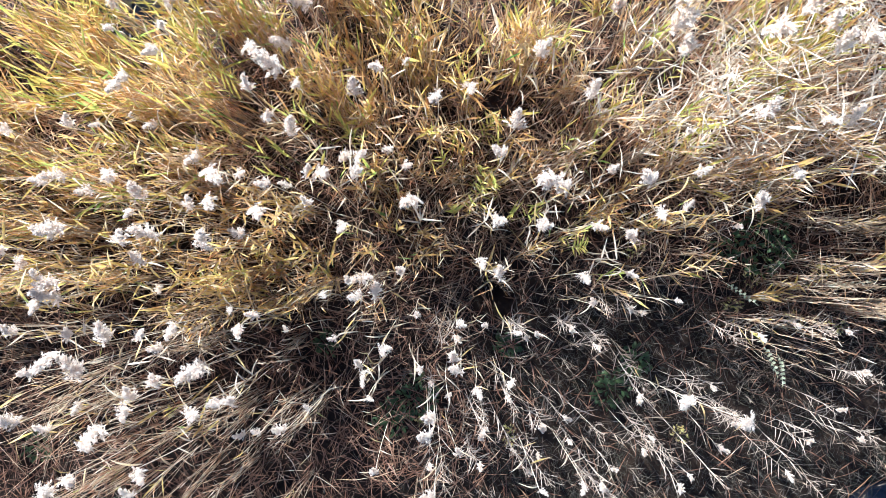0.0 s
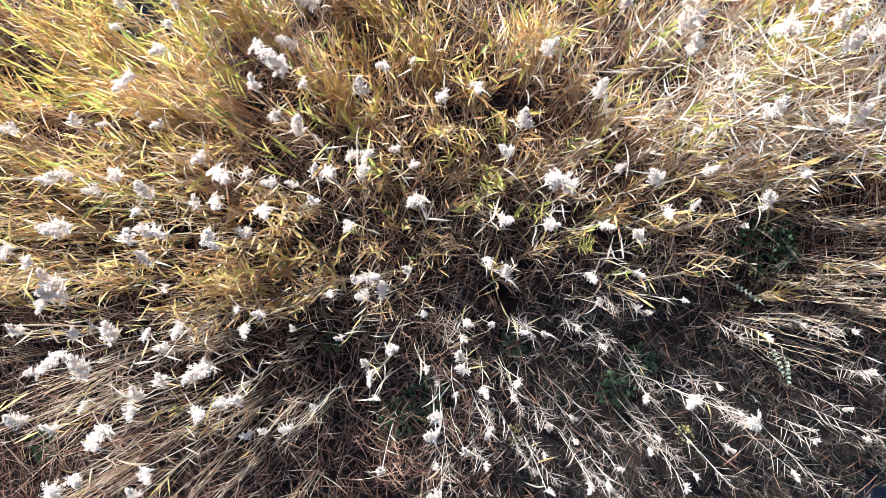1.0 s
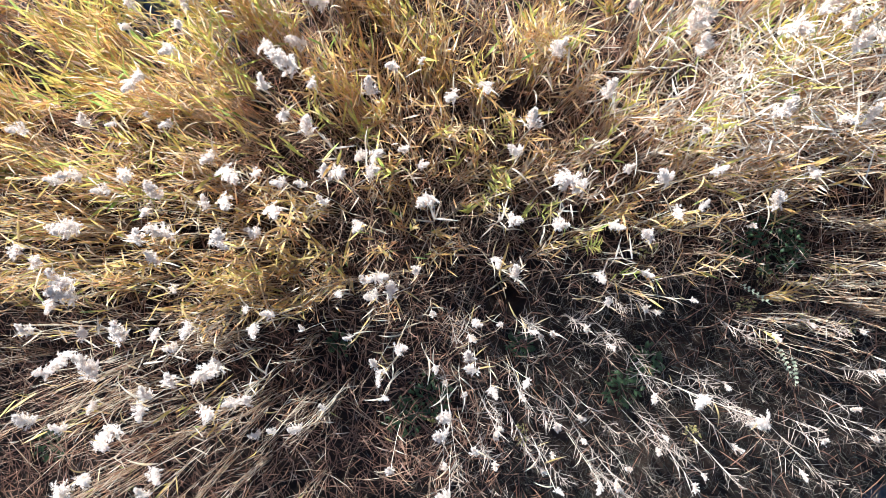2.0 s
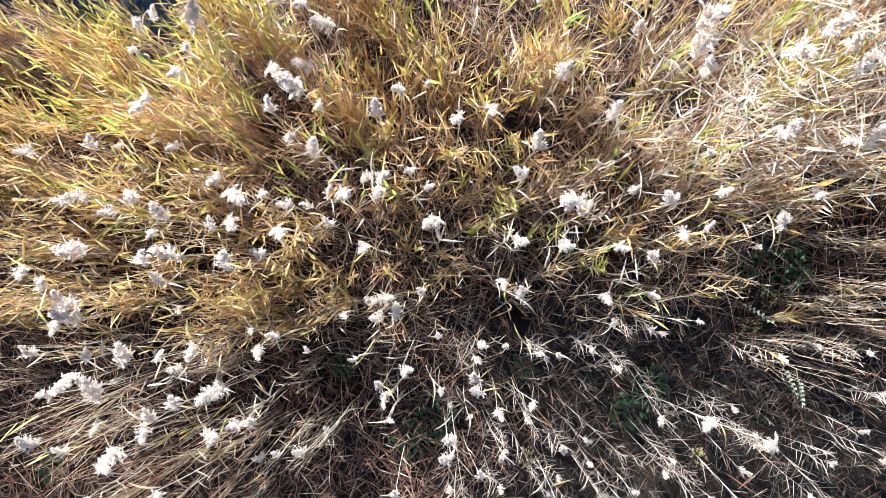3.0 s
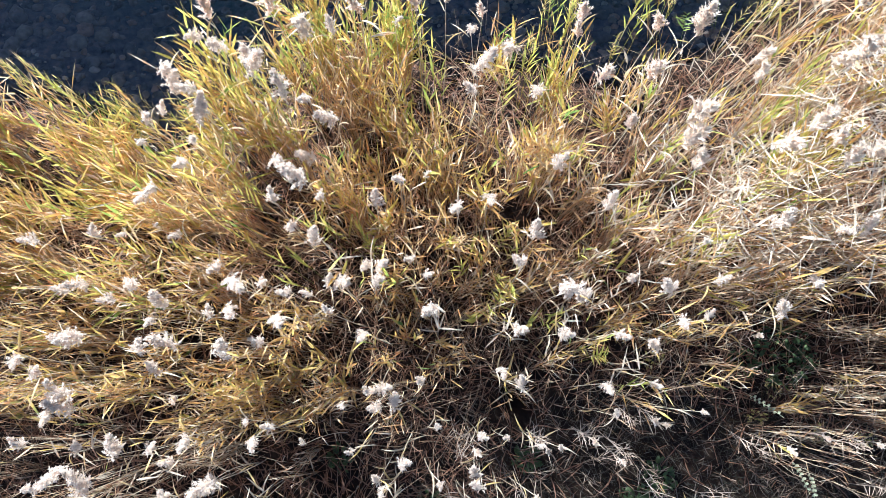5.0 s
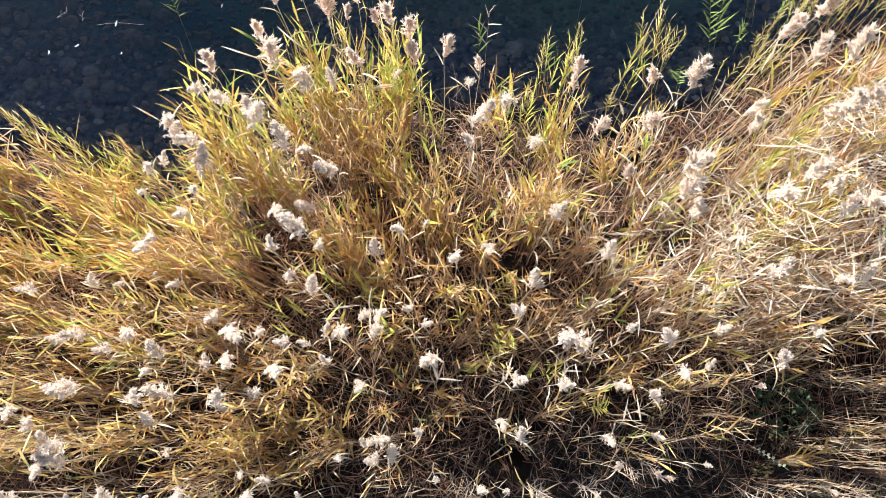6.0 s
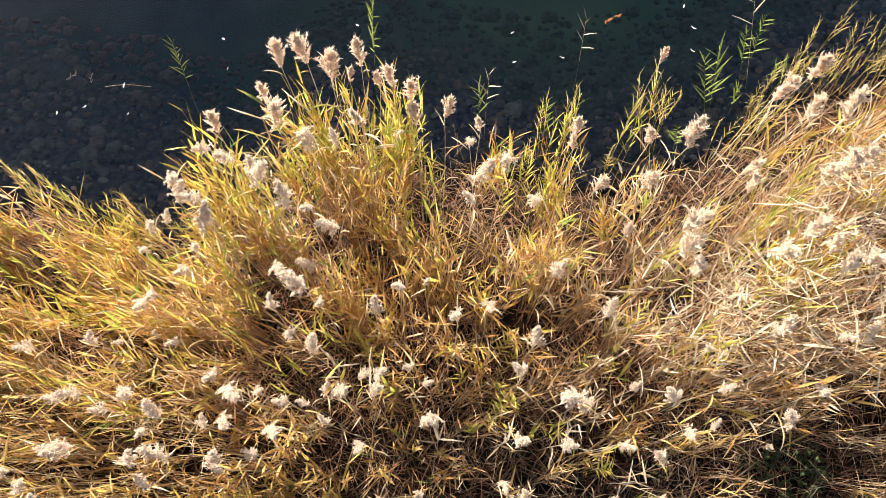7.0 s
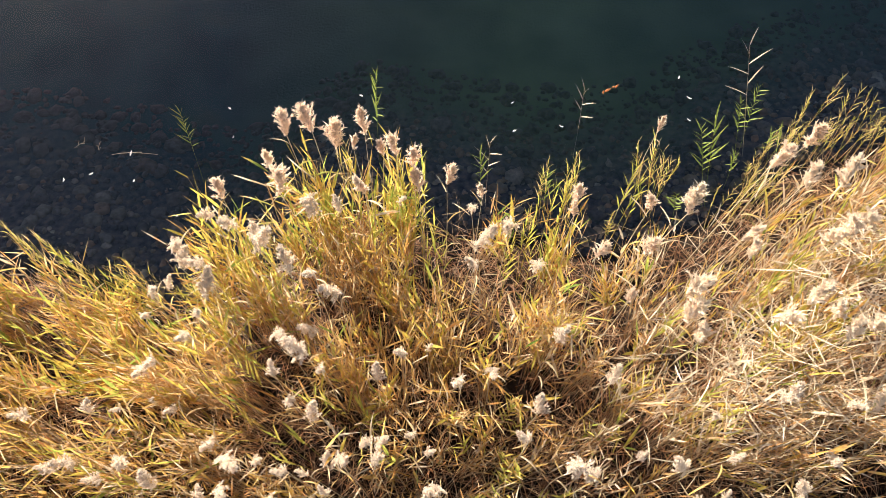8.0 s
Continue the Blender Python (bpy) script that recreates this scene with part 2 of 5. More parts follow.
def tubes(P, R, sides=3):
    """Round stems: P (N, K, 3) centre lines, R (N, K) radii."""
    N, K, _ = P.shape
    along = np.gradient(P, axis=1)
    along /= np.linalg.norm(along, axis=2, keepdims=True) + 1e-9
    ref = np.where(np.abs(along[..., 2:3]) > 0.8, np.array([1.0, 0, 0]), np.array([0, 0, 1.0]))
    a = np.cross(along, ref)
    a /= np.linalg.norm(a, axis=2, keepdims=True) + 1e-9
    b = np.cross(along, a)
    ang = np.arange(sides) * 2 * np.pi / sides
    ring = a[:, :, None] * np.cos(ang)[:, None] + b[:, :, None] * np.sin(ang)[:, None]
    v = P[:, :, None] + ring * R[:, :, None, None]
    i, k, s = np.meshgrid(np.arange(N), np.arange(K - 1), np.arange(sides), indexing="ij")
    s2 = (s + 1) % sides
    at = lambda kk, ss: (i * K + kk) * sides + ss
    q = np.stack([at(k, s), at(k, s2), at(k + 1, s2), at(k + 1, s)], -1)
    return v.reshape(-1, 3), q.reshape(-1, 4)


def blades(P, W, S, fold=0.35):
    """Leaf blades, folded along the midrib: P (N, K, 3) midribs, W (N, K) half widths, S (N, 3) or (N, K, 3) sideways."""
    N, K, _ = P.shape
    if S.ndim == 2:
        S = np.repeat(S[:, None], K, 1)
    along = np.gradient(P, axis=1)
    up = np.cross(S, along)
    up /= np.linalg.norm(up, axis=2, keepdims=True) + 1e-9
    w = W[..., None]
    v = np.stack([P - S * w + up * w * fold, P, P + S * w + up * w * fold], 2)
    i, k, s = np.meshgrid(np.arange(N), np.arange(K - 1), np.arange(2), indexing="ij")
    at = lambda kk, ss: (i * K + kk) * 3 + ss
    q = np.stack([at(k, s), at(k, s + 1), at(k + 1, s + 1), at(k + 1, s)], -1)
    return v.reshape(-1, 3), q.reshape(-1, 4)


def ribbons(P, W, S):
    """Flat thin leaves and hairs: P (N, K, 3) midlines, W (N, K) half widths, S (N, 3) sideways."""
    N, K, _ = P.shape
    w = W[..., None] * S[:, None]
    v = np.stack([P - w, P + w], 2)
    i, k = np.meshgrid(np.arange(N), np.arange(K - 1), indexing="ij")
    at = lambda kk, ss: (i * K + kk) * 2 + ss
    q = np.stack([at(k, 0), at(k, 1), at(k + 1, 1), at(k + 1, 0)], -1)
    return v.reshape(-1, 3), q.reshape(-1, 4)


def unit(v):
    return v / (np.linalg.norm(v, axis=-1, keepdims=True) + 1e-9)


def part(name, mesh, parent, label=""):
    ob = new(name, mesh)
    ob.parent = parent
    return tagged(ob, label)


def stuff(name, mesh, label, category):
    return tagged(new(name, mesh), label, category, kind="stuff")


def spread(count, low, high):
    return low + (high - low) * rng.random(count)


# ---- the ground, the lake bed and the water ----
WATER = -0.25
SHORE_X = [-60, -6.5, -4.8, -3.9, -3.4, -2.8, -2.1, -1.2, -0.3, 0.7, 1.7, 3.0, 3.6, 4.3, 5.7, 9.0, 60]
SHORE_Y = [3.0, 3.55, 3.25, 2.85, 2.8, 2.95, 3.8, 4.2, 3.9, 3.75, 3.55, 3.75, 4.25, 4.7, 5.2, 6.0, 9.0]


def shore(x):
    return np.interp(x, SHORE_X, SHORE_Y)


def ground_z(x, y):
    x, y = np.asarray(x, float), np.asarray(y, float)
    d = y - shore(x)
    land = np.clip(-d / 2.2, 0, 1)
    z = WATER + 0.27 * land * land * (3 - 2 * land)
    z = np.where(d > 0, WATER - 0.32 * np.clip(d, 0, 4) - 0.02 * np.clip(d - 4, 0, 60), z)
    z = z + 0.025 * np.sin(3.1 * x + 1.3 * y) + 0.02 * np.sin(5.3 * y - 2.2 * x)
    z = z - 0.36 * np.exp(-(((x - 0.53) / 0.15) ** 2 + ((y + 0.22) / 0.13) ** 2))
    # a wet hollow behind the bank, and rising land further off
    z = z - 0.55 * np.exp(-(((x - 5.15) / 0.6) ** 2 + ((y + 2.72) / 0.35) ** 2))
    return z + 0.02 * np.clip(-y - 12, 0, 200)


def graded(limit, fine, step):
    a = list(np.arange(0, fine, step))
    while a[-1] < limit:
        a.append(a[-1] + max(step, (a[-1] - fine) * 0.35 + step))
    return np.array([-v for v in a[:0:-1]] + a)


def ground_sheet():
    gx, gy = graded(1500, 8, 0.12), graded(1500, 9, 0.12)
    X, Y = np.meshgrid(gx, gy, indexing="ij")
    Z = ground_z(X, Y)
    v = np.stack([X, Y, Z], -1).reshape(-1, 3)
    i, j = np.meshgrid(np.arange(len(gx) - 1), np.arange(len(gy) - 1), indexing="ij")
    n = len(gy)
    q = np.stack([i * n + j, (i + 1) * n + j, (i + 1) * n + j + 1, i * n + j + 1], -1).reshape(-1, 4)
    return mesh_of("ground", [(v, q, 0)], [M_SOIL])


tagged(new("ground", ground_sheet()), "damp soil bank darkened for reed shade, sloping under the lake", "ground", kind="structure")
wv = np.array([(-1500, -60, WATER), (1500, -60, WATER), (1500, 1500, WATER), (-1500, 1500, WATER)], float)
tagged(new("water", mesh_of("water", [(wv, np.array([[0, 1, 2, 3]]), 0)], [M_WATER])),
       "still dark blue-green clear lake water", "water", kind="structure")

# ---- the reed bed ----


def reeds(x, y, height, lean, leaves, leaf_len, leaf_half, stem_r, low=0.3, bent=0.1, open_out=(8, 34)):
    """Stems and leaves of many reeds. lean (N, 2): how far the tip stands off its foot.
    The leaves stand in two ranks and point up along the stem; some are broken and hang."""
    N = len(x)
    foot = np.stack([x, y, ground_z(x, y) - 0.03], -1)
    s = np.linspace(0, 1, 4)
    wob = rng.normal(0, 0.012, (N, 4, 2)) * (s > 0)[None, :, None]
    P = np.empty((N, 4, 3))
    P[:, :, :2] = foot[:, None, :2] + lean[:, None] * (s ** 1.25)[None, :, None] + wob
    reach = np.sqrt(np.clip(height ** 2 - (lean ** 2).sum(1) * 0.8, 0.09, None))
    P[:, :, 2] = foot[:, None, 2] + reach[:, None] * s
    stems = tubes(P, stem_r[:, None] * np.linspace(1.0, 0.4, 4)[None])
    M = N * leaves
    own = np.repeat(np.arange(N), leaves)
    turn = np.tile(np.arange(leaves), N)
    a = np.clip(low + (1 - low) * (turn + rng.random(M)) / leaves, 0, 1)
    f = a * 3
    k = np.clip(f.astype(int), 0, 2)
    u = (f - k)[:, None]
    at = P[own, k] * (1 - u) + P[own, k + 1] * u
    T = unit(P[own, k + 1] - P[own, k])
    side = np.repeat(rng.random(N) * 2 * np.pi, leaves) + np.pi * (turn % 2) + rng.normal(0, 0.45, M)
    A = np.stack([np.cos(side), np.sin(side), 0 * side], -1)
    A = unit(A - T * (A * T).sum(1, keepdims=True))
    broken = rng.random(M) < bent
    alpha = np.radians(np.where(broken, spread(M, 55, 125), spread(M, *open_out)))[:, None]
    D = T * np.cos(alpha) + A * np.sin(alpha)
    L = leaf_len * spread(M, 0.5, 1.3) * (1.15 - 0.4 * a)
    t = np.array([0, 0.35, 0.7, 1.0])
    LP = at[:, None] + D[:, None] * (L[:, None] * t)[..., None]
    LP[:, :, 2] -= (L * spread(M, 0.0, 0.35) * (0.25 + np.hypot(D[:, 0], D[:, 1])))[:, None] * t * t
    S0 = unit(np.cross(D, T) + rng.normal(0, 0.02, (M, 3)))
    twist = rng.normal(0, 0.6, M)[:, None]
    S = S0 * np.cos(twist) + np.cross(D, S0) * np.sin(twist)
    W = (leaf_half * spread(M, 0.5, 1.3))[:, None] * np.array([0.55, 1.0, 0.7, 0.03])[None]
    return stems, (blades(LP, W, S) if leaf_half > 0.009 else ribbons(LP, W, S))


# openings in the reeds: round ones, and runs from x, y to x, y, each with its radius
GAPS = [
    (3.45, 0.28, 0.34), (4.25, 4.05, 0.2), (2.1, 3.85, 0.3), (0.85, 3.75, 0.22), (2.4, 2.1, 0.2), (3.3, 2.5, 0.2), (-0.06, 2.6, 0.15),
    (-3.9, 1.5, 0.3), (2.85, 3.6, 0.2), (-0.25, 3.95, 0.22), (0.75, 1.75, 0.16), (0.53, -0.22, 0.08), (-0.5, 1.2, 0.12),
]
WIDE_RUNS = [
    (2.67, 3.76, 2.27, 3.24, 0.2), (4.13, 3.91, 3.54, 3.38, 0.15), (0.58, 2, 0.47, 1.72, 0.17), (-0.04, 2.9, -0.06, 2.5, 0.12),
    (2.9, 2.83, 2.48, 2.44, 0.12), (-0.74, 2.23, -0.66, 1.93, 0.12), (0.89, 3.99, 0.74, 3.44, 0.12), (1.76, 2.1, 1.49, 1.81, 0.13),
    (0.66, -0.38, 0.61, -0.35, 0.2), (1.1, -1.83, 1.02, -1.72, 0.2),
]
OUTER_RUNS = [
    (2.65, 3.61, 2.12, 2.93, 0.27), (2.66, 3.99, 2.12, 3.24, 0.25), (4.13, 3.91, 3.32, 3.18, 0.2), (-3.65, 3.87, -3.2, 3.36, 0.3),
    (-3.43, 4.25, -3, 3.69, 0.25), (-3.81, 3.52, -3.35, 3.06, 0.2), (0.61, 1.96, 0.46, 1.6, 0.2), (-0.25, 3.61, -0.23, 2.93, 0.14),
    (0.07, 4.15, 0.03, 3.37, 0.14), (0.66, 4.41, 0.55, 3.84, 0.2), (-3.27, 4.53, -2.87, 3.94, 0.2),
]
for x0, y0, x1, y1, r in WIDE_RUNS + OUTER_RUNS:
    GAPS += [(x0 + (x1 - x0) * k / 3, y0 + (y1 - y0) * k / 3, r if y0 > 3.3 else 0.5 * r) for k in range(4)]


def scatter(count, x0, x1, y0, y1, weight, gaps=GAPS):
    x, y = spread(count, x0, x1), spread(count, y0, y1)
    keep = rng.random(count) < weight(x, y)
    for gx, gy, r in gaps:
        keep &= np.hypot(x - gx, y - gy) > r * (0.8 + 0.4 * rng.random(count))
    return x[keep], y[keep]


def clumps(x, y):
    return 0.5 + 0.5 * np.sin(2.1 * x + 1.2 * np.sin(1.7 * y)) * np.sin(2.6 * y + 0.9 * np.sin(2.3 * x))


def leaning(x, y, height, outward, loose):
    """Reeds lean a little away from the trodden middle, each its own way."""
    r = np.hypot(x, y) + 1e-6
    k = outward * height * np.clip(r / 3, 0, 1)
    return np.stack([x / r * k, y / r * k], -1) + rng.normal(0, 1, (len(x), 2)) * (loose * height)[:, None]


def shore_weight(x, y):
    d = shore(x) - y
    edge = np.clip((d - 0.05 - 0.2 * np.clip((x - 0.3) / 0.5, 0, 1) + 0.9 * (clumps(x * 1.9 + 0.4, y * 0.8) - 0.6)) / 0.3, 0, 1)
    return edge * (0.1 + 0.9 * clumps(x * 1.4, y * 1.4)) * (1 - 0.75 * np.clip((x - 2.2) / 0.5, 0, 1) * np.clip((1.2 - d) / 0.4, 0, 1) * (clumps(x * 2.6 - y * 1.6, 0.5 * (x + y)) < 0.45)) * (1 - 0.4 * np.clip((x - 1.5) / 1.5, 0, 1)) * np.clip((y - 0.65) / 0.7, 0, 1)


def straw_share(x, y):
    """How far the reeds are bleached: the eastern and landward ones most."""
    return np.clip(0.12 + 0.75 * np.clip((x - 0.2) / 2.2, 0, 1) * np.clip((shore(x) - y - 0.6) / 0.9, 0.2, 1) + 0.3 * np.clip((1.6 - y) / 0.8, 0, 1), 0, 0.85)


def tufts(count, members, box, weight, wide, outward, loose, swing):
    """Reeds in tufts that lean together: places, the share of each one's height, the lean as a share of height."""
    cx, cy = scatter(int(count * 1.35), *box, lambda x, y: weight(x, y) * (0.35 + 0.65 * (clumps(x * 3.3 + 0.7, y * 3.5) > 0.42)))
    own = np.repeat(np.arange(len(cx)), members)
    far = np.abs(rng.normal(0, wide, len(own)))
    az = rng.random(len(own)) * 2 * np.pi
    x, y = cx[own] + far * np.cos(az), cy[own] + far * np.sin(az)
    r = np.hypot(cx, cy) + 1e-6
    k = outward * np.clip(r / 3, 0, 1)
    lean = np.stack([cx / r * k, cy / r * k], -1) + rng.normal(0, swing, (len(cx), 2))
    lean = lean[own] + rng.normal(0, loose, (len(own), 2)) + np.stack([np.cos(az), np.sin(az)], -1) * far[:, None] * 0.8
    tall = (0.55 + 0.5 * rng.random(len(cx)))[own] * spread(len(own), 0.6, 1.0)
    return x, y, tall, lean


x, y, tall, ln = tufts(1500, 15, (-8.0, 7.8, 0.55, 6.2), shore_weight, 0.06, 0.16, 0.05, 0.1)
hgt = tall * (2.12 - 0.5 * np.clip((-x - 2.6) / 0.8, 0, 1) - 0.15 * np.clip((x - 1.0) / 1.5, 0, 1) + 0.1 * np.clip((x - 2.6) / 1.5, 0, 1) * np.clip((y - 3.2) / 0.5, 0, 1))
hgt *= 1 - 0.38 * np.clip(1.4 - np.abs(x - 1.3) / 1.2, 0, 1) * np.clip((y - shore(x) + 0.8) / 0.5, 0, 1)
east = np.clip((x - 1.8) / 1.5, 0, 1)
ln[:, 0] += 0.08 * east
ln += rng.normal(0, 0.15, ln.shape) * (east * np.clip((shore(x) - y - 0.5) / 0.8, 0, 1))[:, None]
rim = east * np.clip((y - shore(x) + 1.4) / 0.6, 0, 1)
ln += rim[:, None] * np.array([0.12, 0.06])
ln *= hgt[:, None]
pale = rng.random(len(x)) < straw_share(x, y)
LUSH = [(-2.3, 3.1), (-2.05, 2.9), (-1.6, 3.3), (-1.2, 3.5), (-0.7, 3.4), (-2.4, 2.6), (-0.4, 3.2), (1.0, 3.3), (1.4, 3.4), (2.6, 3.3), (3.3, 2.2), (4.2, 2.9), (-0.5, 3.6), (1.0, 2.6), (2.2, 3.6), (1.0, 3.75), (-1.95, 3.9), (-3.4, 1.75)]
lush = sum(np.exp(-((x - gx) ** 2 + (y - gy) ** 2) / 0.07) for gx, gy in LUSH)
leafy = rng.random(len(x)) < 0.07 + 0.2 * clumps(x * 1.3 + 2, y * 1.1) ** 2 + 0.14 * 0.8 * np.clip((-x - 2) / 2, 0, 1) + 0.2 * np.clip((x - 1.5) / 2, 0, 1) + 0.7 * lush
pale &= rng.random(len(x)) > lush
for sel, name, mats, label, sort in (
        (~pale & ~leafy, "shore_reeds", [M_STEM, M_LEAF], "dense thin golden-brown autumn reeds along the waterline", (3, 0.38, 0.0075)),
        (~pale & leafy, "leafy_reeds", [M_STEM, M_GREEN_LEAF], "leafy yellow-green reeds among the golden ones", (6, 0.42, 0.0135)),
        (pale & ~leafy, "straw_reeds", [M_DRY_STEM, M_STRAW_LEAF], "bleached straw-coloured reeds among the golden ones", (3, 0.34, 0.0075)),
        (pale & leafy, "leafy_straw_reeds", [M_PALE_STEM, M_STRAW_LEAF], "bleached reeds with broad papery leaves", (6, 0.36, 0.013))):
    st, lf = reeds(x[sel], y[sel], hgt[sel], ln[sel], sort[0], sort[1], sort[2], spread(sel.sum(), 0.003, 0.0055), low=0.4)
    stuff(name, mesh_of(name, [(*st, 0), (*lf, 1)], mats), label, "reeds")


def side_bank(x, y):
    """Reeds that close in again east of the open ground."""
    return np.clip((x - 2.6) / 0.9, 0, 1) * np.clip((y + 1.15) / 0.6, 0, 1) * np.clip((1.0 - y) / 0.5, 0, 1)


def bank_weight(x, y):
    south = np.clip((1.5 - y) / 0.8, 0, 1)
    west = np.clip((-x - 1.0) / 1.1, 0, 1)
    east = np.clip((x - 0.9) / 0.8, 0, 1) * np.clip((y - 0.15) / 0.7, 0, 1)
    trodden = np.exp(-((x - 3.5) / 1.1) ** 2 - ((y - 0.05) / 0.45) ** 2)
    return south * (1 - 0.3 * trodden) * np.clip(0.16 + (0.3 + 0.2 * np.clip(0.6 - x, 0, 1)) * np.clip((y + 0.6) / 0.5, 0, 1) + west * (0.8 - 0.55 * np.clip(-y - 0.9, 0, 1)) + east * 0.45, 0, 1) * (0.12 + 0.88 * clumps(x * 1.6, y * 1.6)) * (1 - 0.85 * np.clip((x + 0.2) / 0.9, 0, 1) * np.clip((0.1 - y) / 0.7, 0, 1) * (1 - side_bank(x, y))) + 0.3 * side_bank(x, y) + 0.25 * np.exp(-(x / 0.8) ** 2 - ((y - 0.35) / 0.5) ** 2)


x, y, tall, ln = tufts(1700, 11, (-7.0, 7.0, -4.2, 1.7), bank_weight, 0.055, 0.24, 0.05, 0.1)
hgt = tall * (1.72 + 0.15 * np.clip((-x - 1) / 1, 0, 1))
ln *= hgt[:, None]
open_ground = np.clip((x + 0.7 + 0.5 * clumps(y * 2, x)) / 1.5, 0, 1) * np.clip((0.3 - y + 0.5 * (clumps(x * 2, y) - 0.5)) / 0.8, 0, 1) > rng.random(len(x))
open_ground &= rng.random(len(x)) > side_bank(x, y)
keep = ~open_ground | (rng.random(len(x)) < 0.4)
keep &= (y > -0.8) | (rng.random(len(x)) < 0.65)
x, y, hgt, ln, open_ground = x[keep], y[keep], hgt[keep], ln[keep], open_ground[keep]
ln[open_ground] += rng.normal(0, 0.16, (open_ground.sum(), 2))
leafy = (rng.random(len(x)) < (0.3 * clumps(x * 2.2 + 1, y * 2.2) + 0.1) * np.clip((y + 1.0) / 0.9, 0.05, 1) * (1 - 0.6 * np.exp(-(x / 1.6) ** 2)) * (1 - 0.85 * side_bank(x, y))) & ~open_ground
south = ~leafy & ~open_ground & ((y < -0.45 + 0.4 * (rng.random(len(x)) - 0.5)) | (rng.random(len(x)) < 0.85 * side_bank(x, y)))
for sel, name, mats, label, sort in (
        (south, "bare_reeds", [M_BANK_STEM, M_STRAW_LEAF], "bare straw-coloured stems with few thin leaves", (2, 0.24, 0.005)),
        (~leafy & ~open_ground & ~south, "bank_reeds", [M_BANK_STEM, M_DRY_LEAF], "dry straw-coloured reeds leaning over the bank", (3, 0.3, 0.0068)),
        (leafy, "leafy_bank_reeds", [M_BANK_STEM, M_BANK_LEAF], "yellowing leafy reeds on the bank", (6, 0.34, 0.0125)),
        (open_ground, "thin_reeds", [M_SHADED_STEM, M_SHADED_STEM], "thin weathered stems on open ground, darkened for reed shade", (8, 0.13, 0.0024))):
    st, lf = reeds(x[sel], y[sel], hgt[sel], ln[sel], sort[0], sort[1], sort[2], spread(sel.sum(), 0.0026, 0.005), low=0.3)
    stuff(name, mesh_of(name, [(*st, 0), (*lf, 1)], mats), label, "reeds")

# low weathered twigs all over the open ground, shade put into their brown
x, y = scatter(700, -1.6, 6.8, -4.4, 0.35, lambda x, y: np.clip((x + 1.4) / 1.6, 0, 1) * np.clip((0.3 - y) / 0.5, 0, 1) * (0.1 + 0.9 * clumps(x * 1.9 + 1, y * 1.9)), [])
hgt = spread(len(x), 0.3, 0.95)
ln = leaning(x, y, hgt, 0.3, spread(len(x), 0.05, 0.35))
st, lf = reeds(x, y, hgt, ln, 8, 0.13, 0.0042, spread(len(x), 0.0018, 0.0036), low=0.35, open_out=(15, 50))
stuff("dead_twigs", mesh_of("dead_twigs", [(*st, 0), (*lf, 0)], [M_SHADED_STEM]), "low weathered twiggy stems on open ground, darkened for reed shade", "stems")

# lodged stems and leaves lying criss-cross under the reeds
def lying(count, x0, x1, y0, y1, low, high, length, half, weight):
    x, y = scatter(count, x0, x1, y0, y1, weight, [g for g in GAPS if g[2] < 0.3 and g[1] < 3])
    dry = (ground_z(x, y) > WATER - 0.1) | (y > 2)
    x, y = x[dry], y[dry]
    N = len(x)
    az = rng.random(N) * 2 * np.pi
    L = length * spread(N, 0.4, 1.3)
    tip = rng.normal(0, 0.3, N)
    t = np.linspace(0, 1, 4) - 0.5
    P = np.empty((N, 4, 3))
    curl = rng.normal(0, 0.06, N)
    P[:, :, 0] = x[:, None] + (np.cos(az) * L)[:, None] * t - (np.sin(az) * L * curl)[:, None] * (4 * t * t)
    P[:, :, 1] = y[:, None] + (np.sin(az) * L)[:, None] * t + (np.cos(az) * L * curl)[:, None] * (4 * t * t)
    base = ground_z(P[:, :, 0], P[:, :, 1])
    P[:, :, 2] = np.maximum(base + 0.006, base + spread(N, low, high)[:, None] + (L * tip)[:, None] * t)
    S = np.stack([-np.sin(az), np.cos(az), rng.normal(0, 0.4, N)], -1)
    W = (half * spread(N, 0.5, 1.4))[:, None] * np.array([0.4, 1, 0.9, 0.15])[None]
    return P, W, S


on_land = lambda x, y: np.clip((shore(x) - y + 0.1) / 0.3, 0, 1)
P, W, S = lying(34000, -7, 7.2, -4.2, 5.2, 0.0, 0.3, 0.3, 0.0052, lambda x, y: on_land(x, y) * (1 - 0.86 * np.clip((x + 0.1) / 1.4, 0, 1) * np.clip((0.2 - y) / 0.6, 0, 1) * (1 - 0.8 * side_bank(x, y))))
stuff("reed_litter", mesh_of("reed_litter", [(*ribbons(P, W, unit(S)), 0)], [M_LITTER]), "brown fallen reed leaves and broken stems on soil", "litter")
P, W, S = lying(12000, -7, 7.2, -4.0, 4.6, 0.25, 1.0, 0.55, 0.0034, lambda x, y: on_land(x, y) * (0.3 + 0.7 * clumps(y, x)) * (1 - 0.5 * np.clip((-x - 1) / 1, 0, 1)) * (1 - 0.6 * np.clip((-0.5 - y) / 0.4, 0, 1)) * (1 - 0.95 * np.clip((x + 0.6) / 1.4, 0, 1) * np.clip((0.2 - y) / 0.6, 0, 1)))
R = W * 0.75
stuff("lodged_stems", mesh_of("lodged_stems", [(*tubes(P, R), 0)], [M_LODGED]), "bent and broken straw stems tangled in the reeds", "stems")

P, W, S = lying(9000, -5, 5.5, 0.7, 4.6, 0.1, 0.95, 0.42, 0.0042, lambda x, y: np.clip((shore(x) - y - 0.7) / 0.8, 0, 1) * (0.4 + 0.6 * clumps(x * 1.7, y * 1.7)))
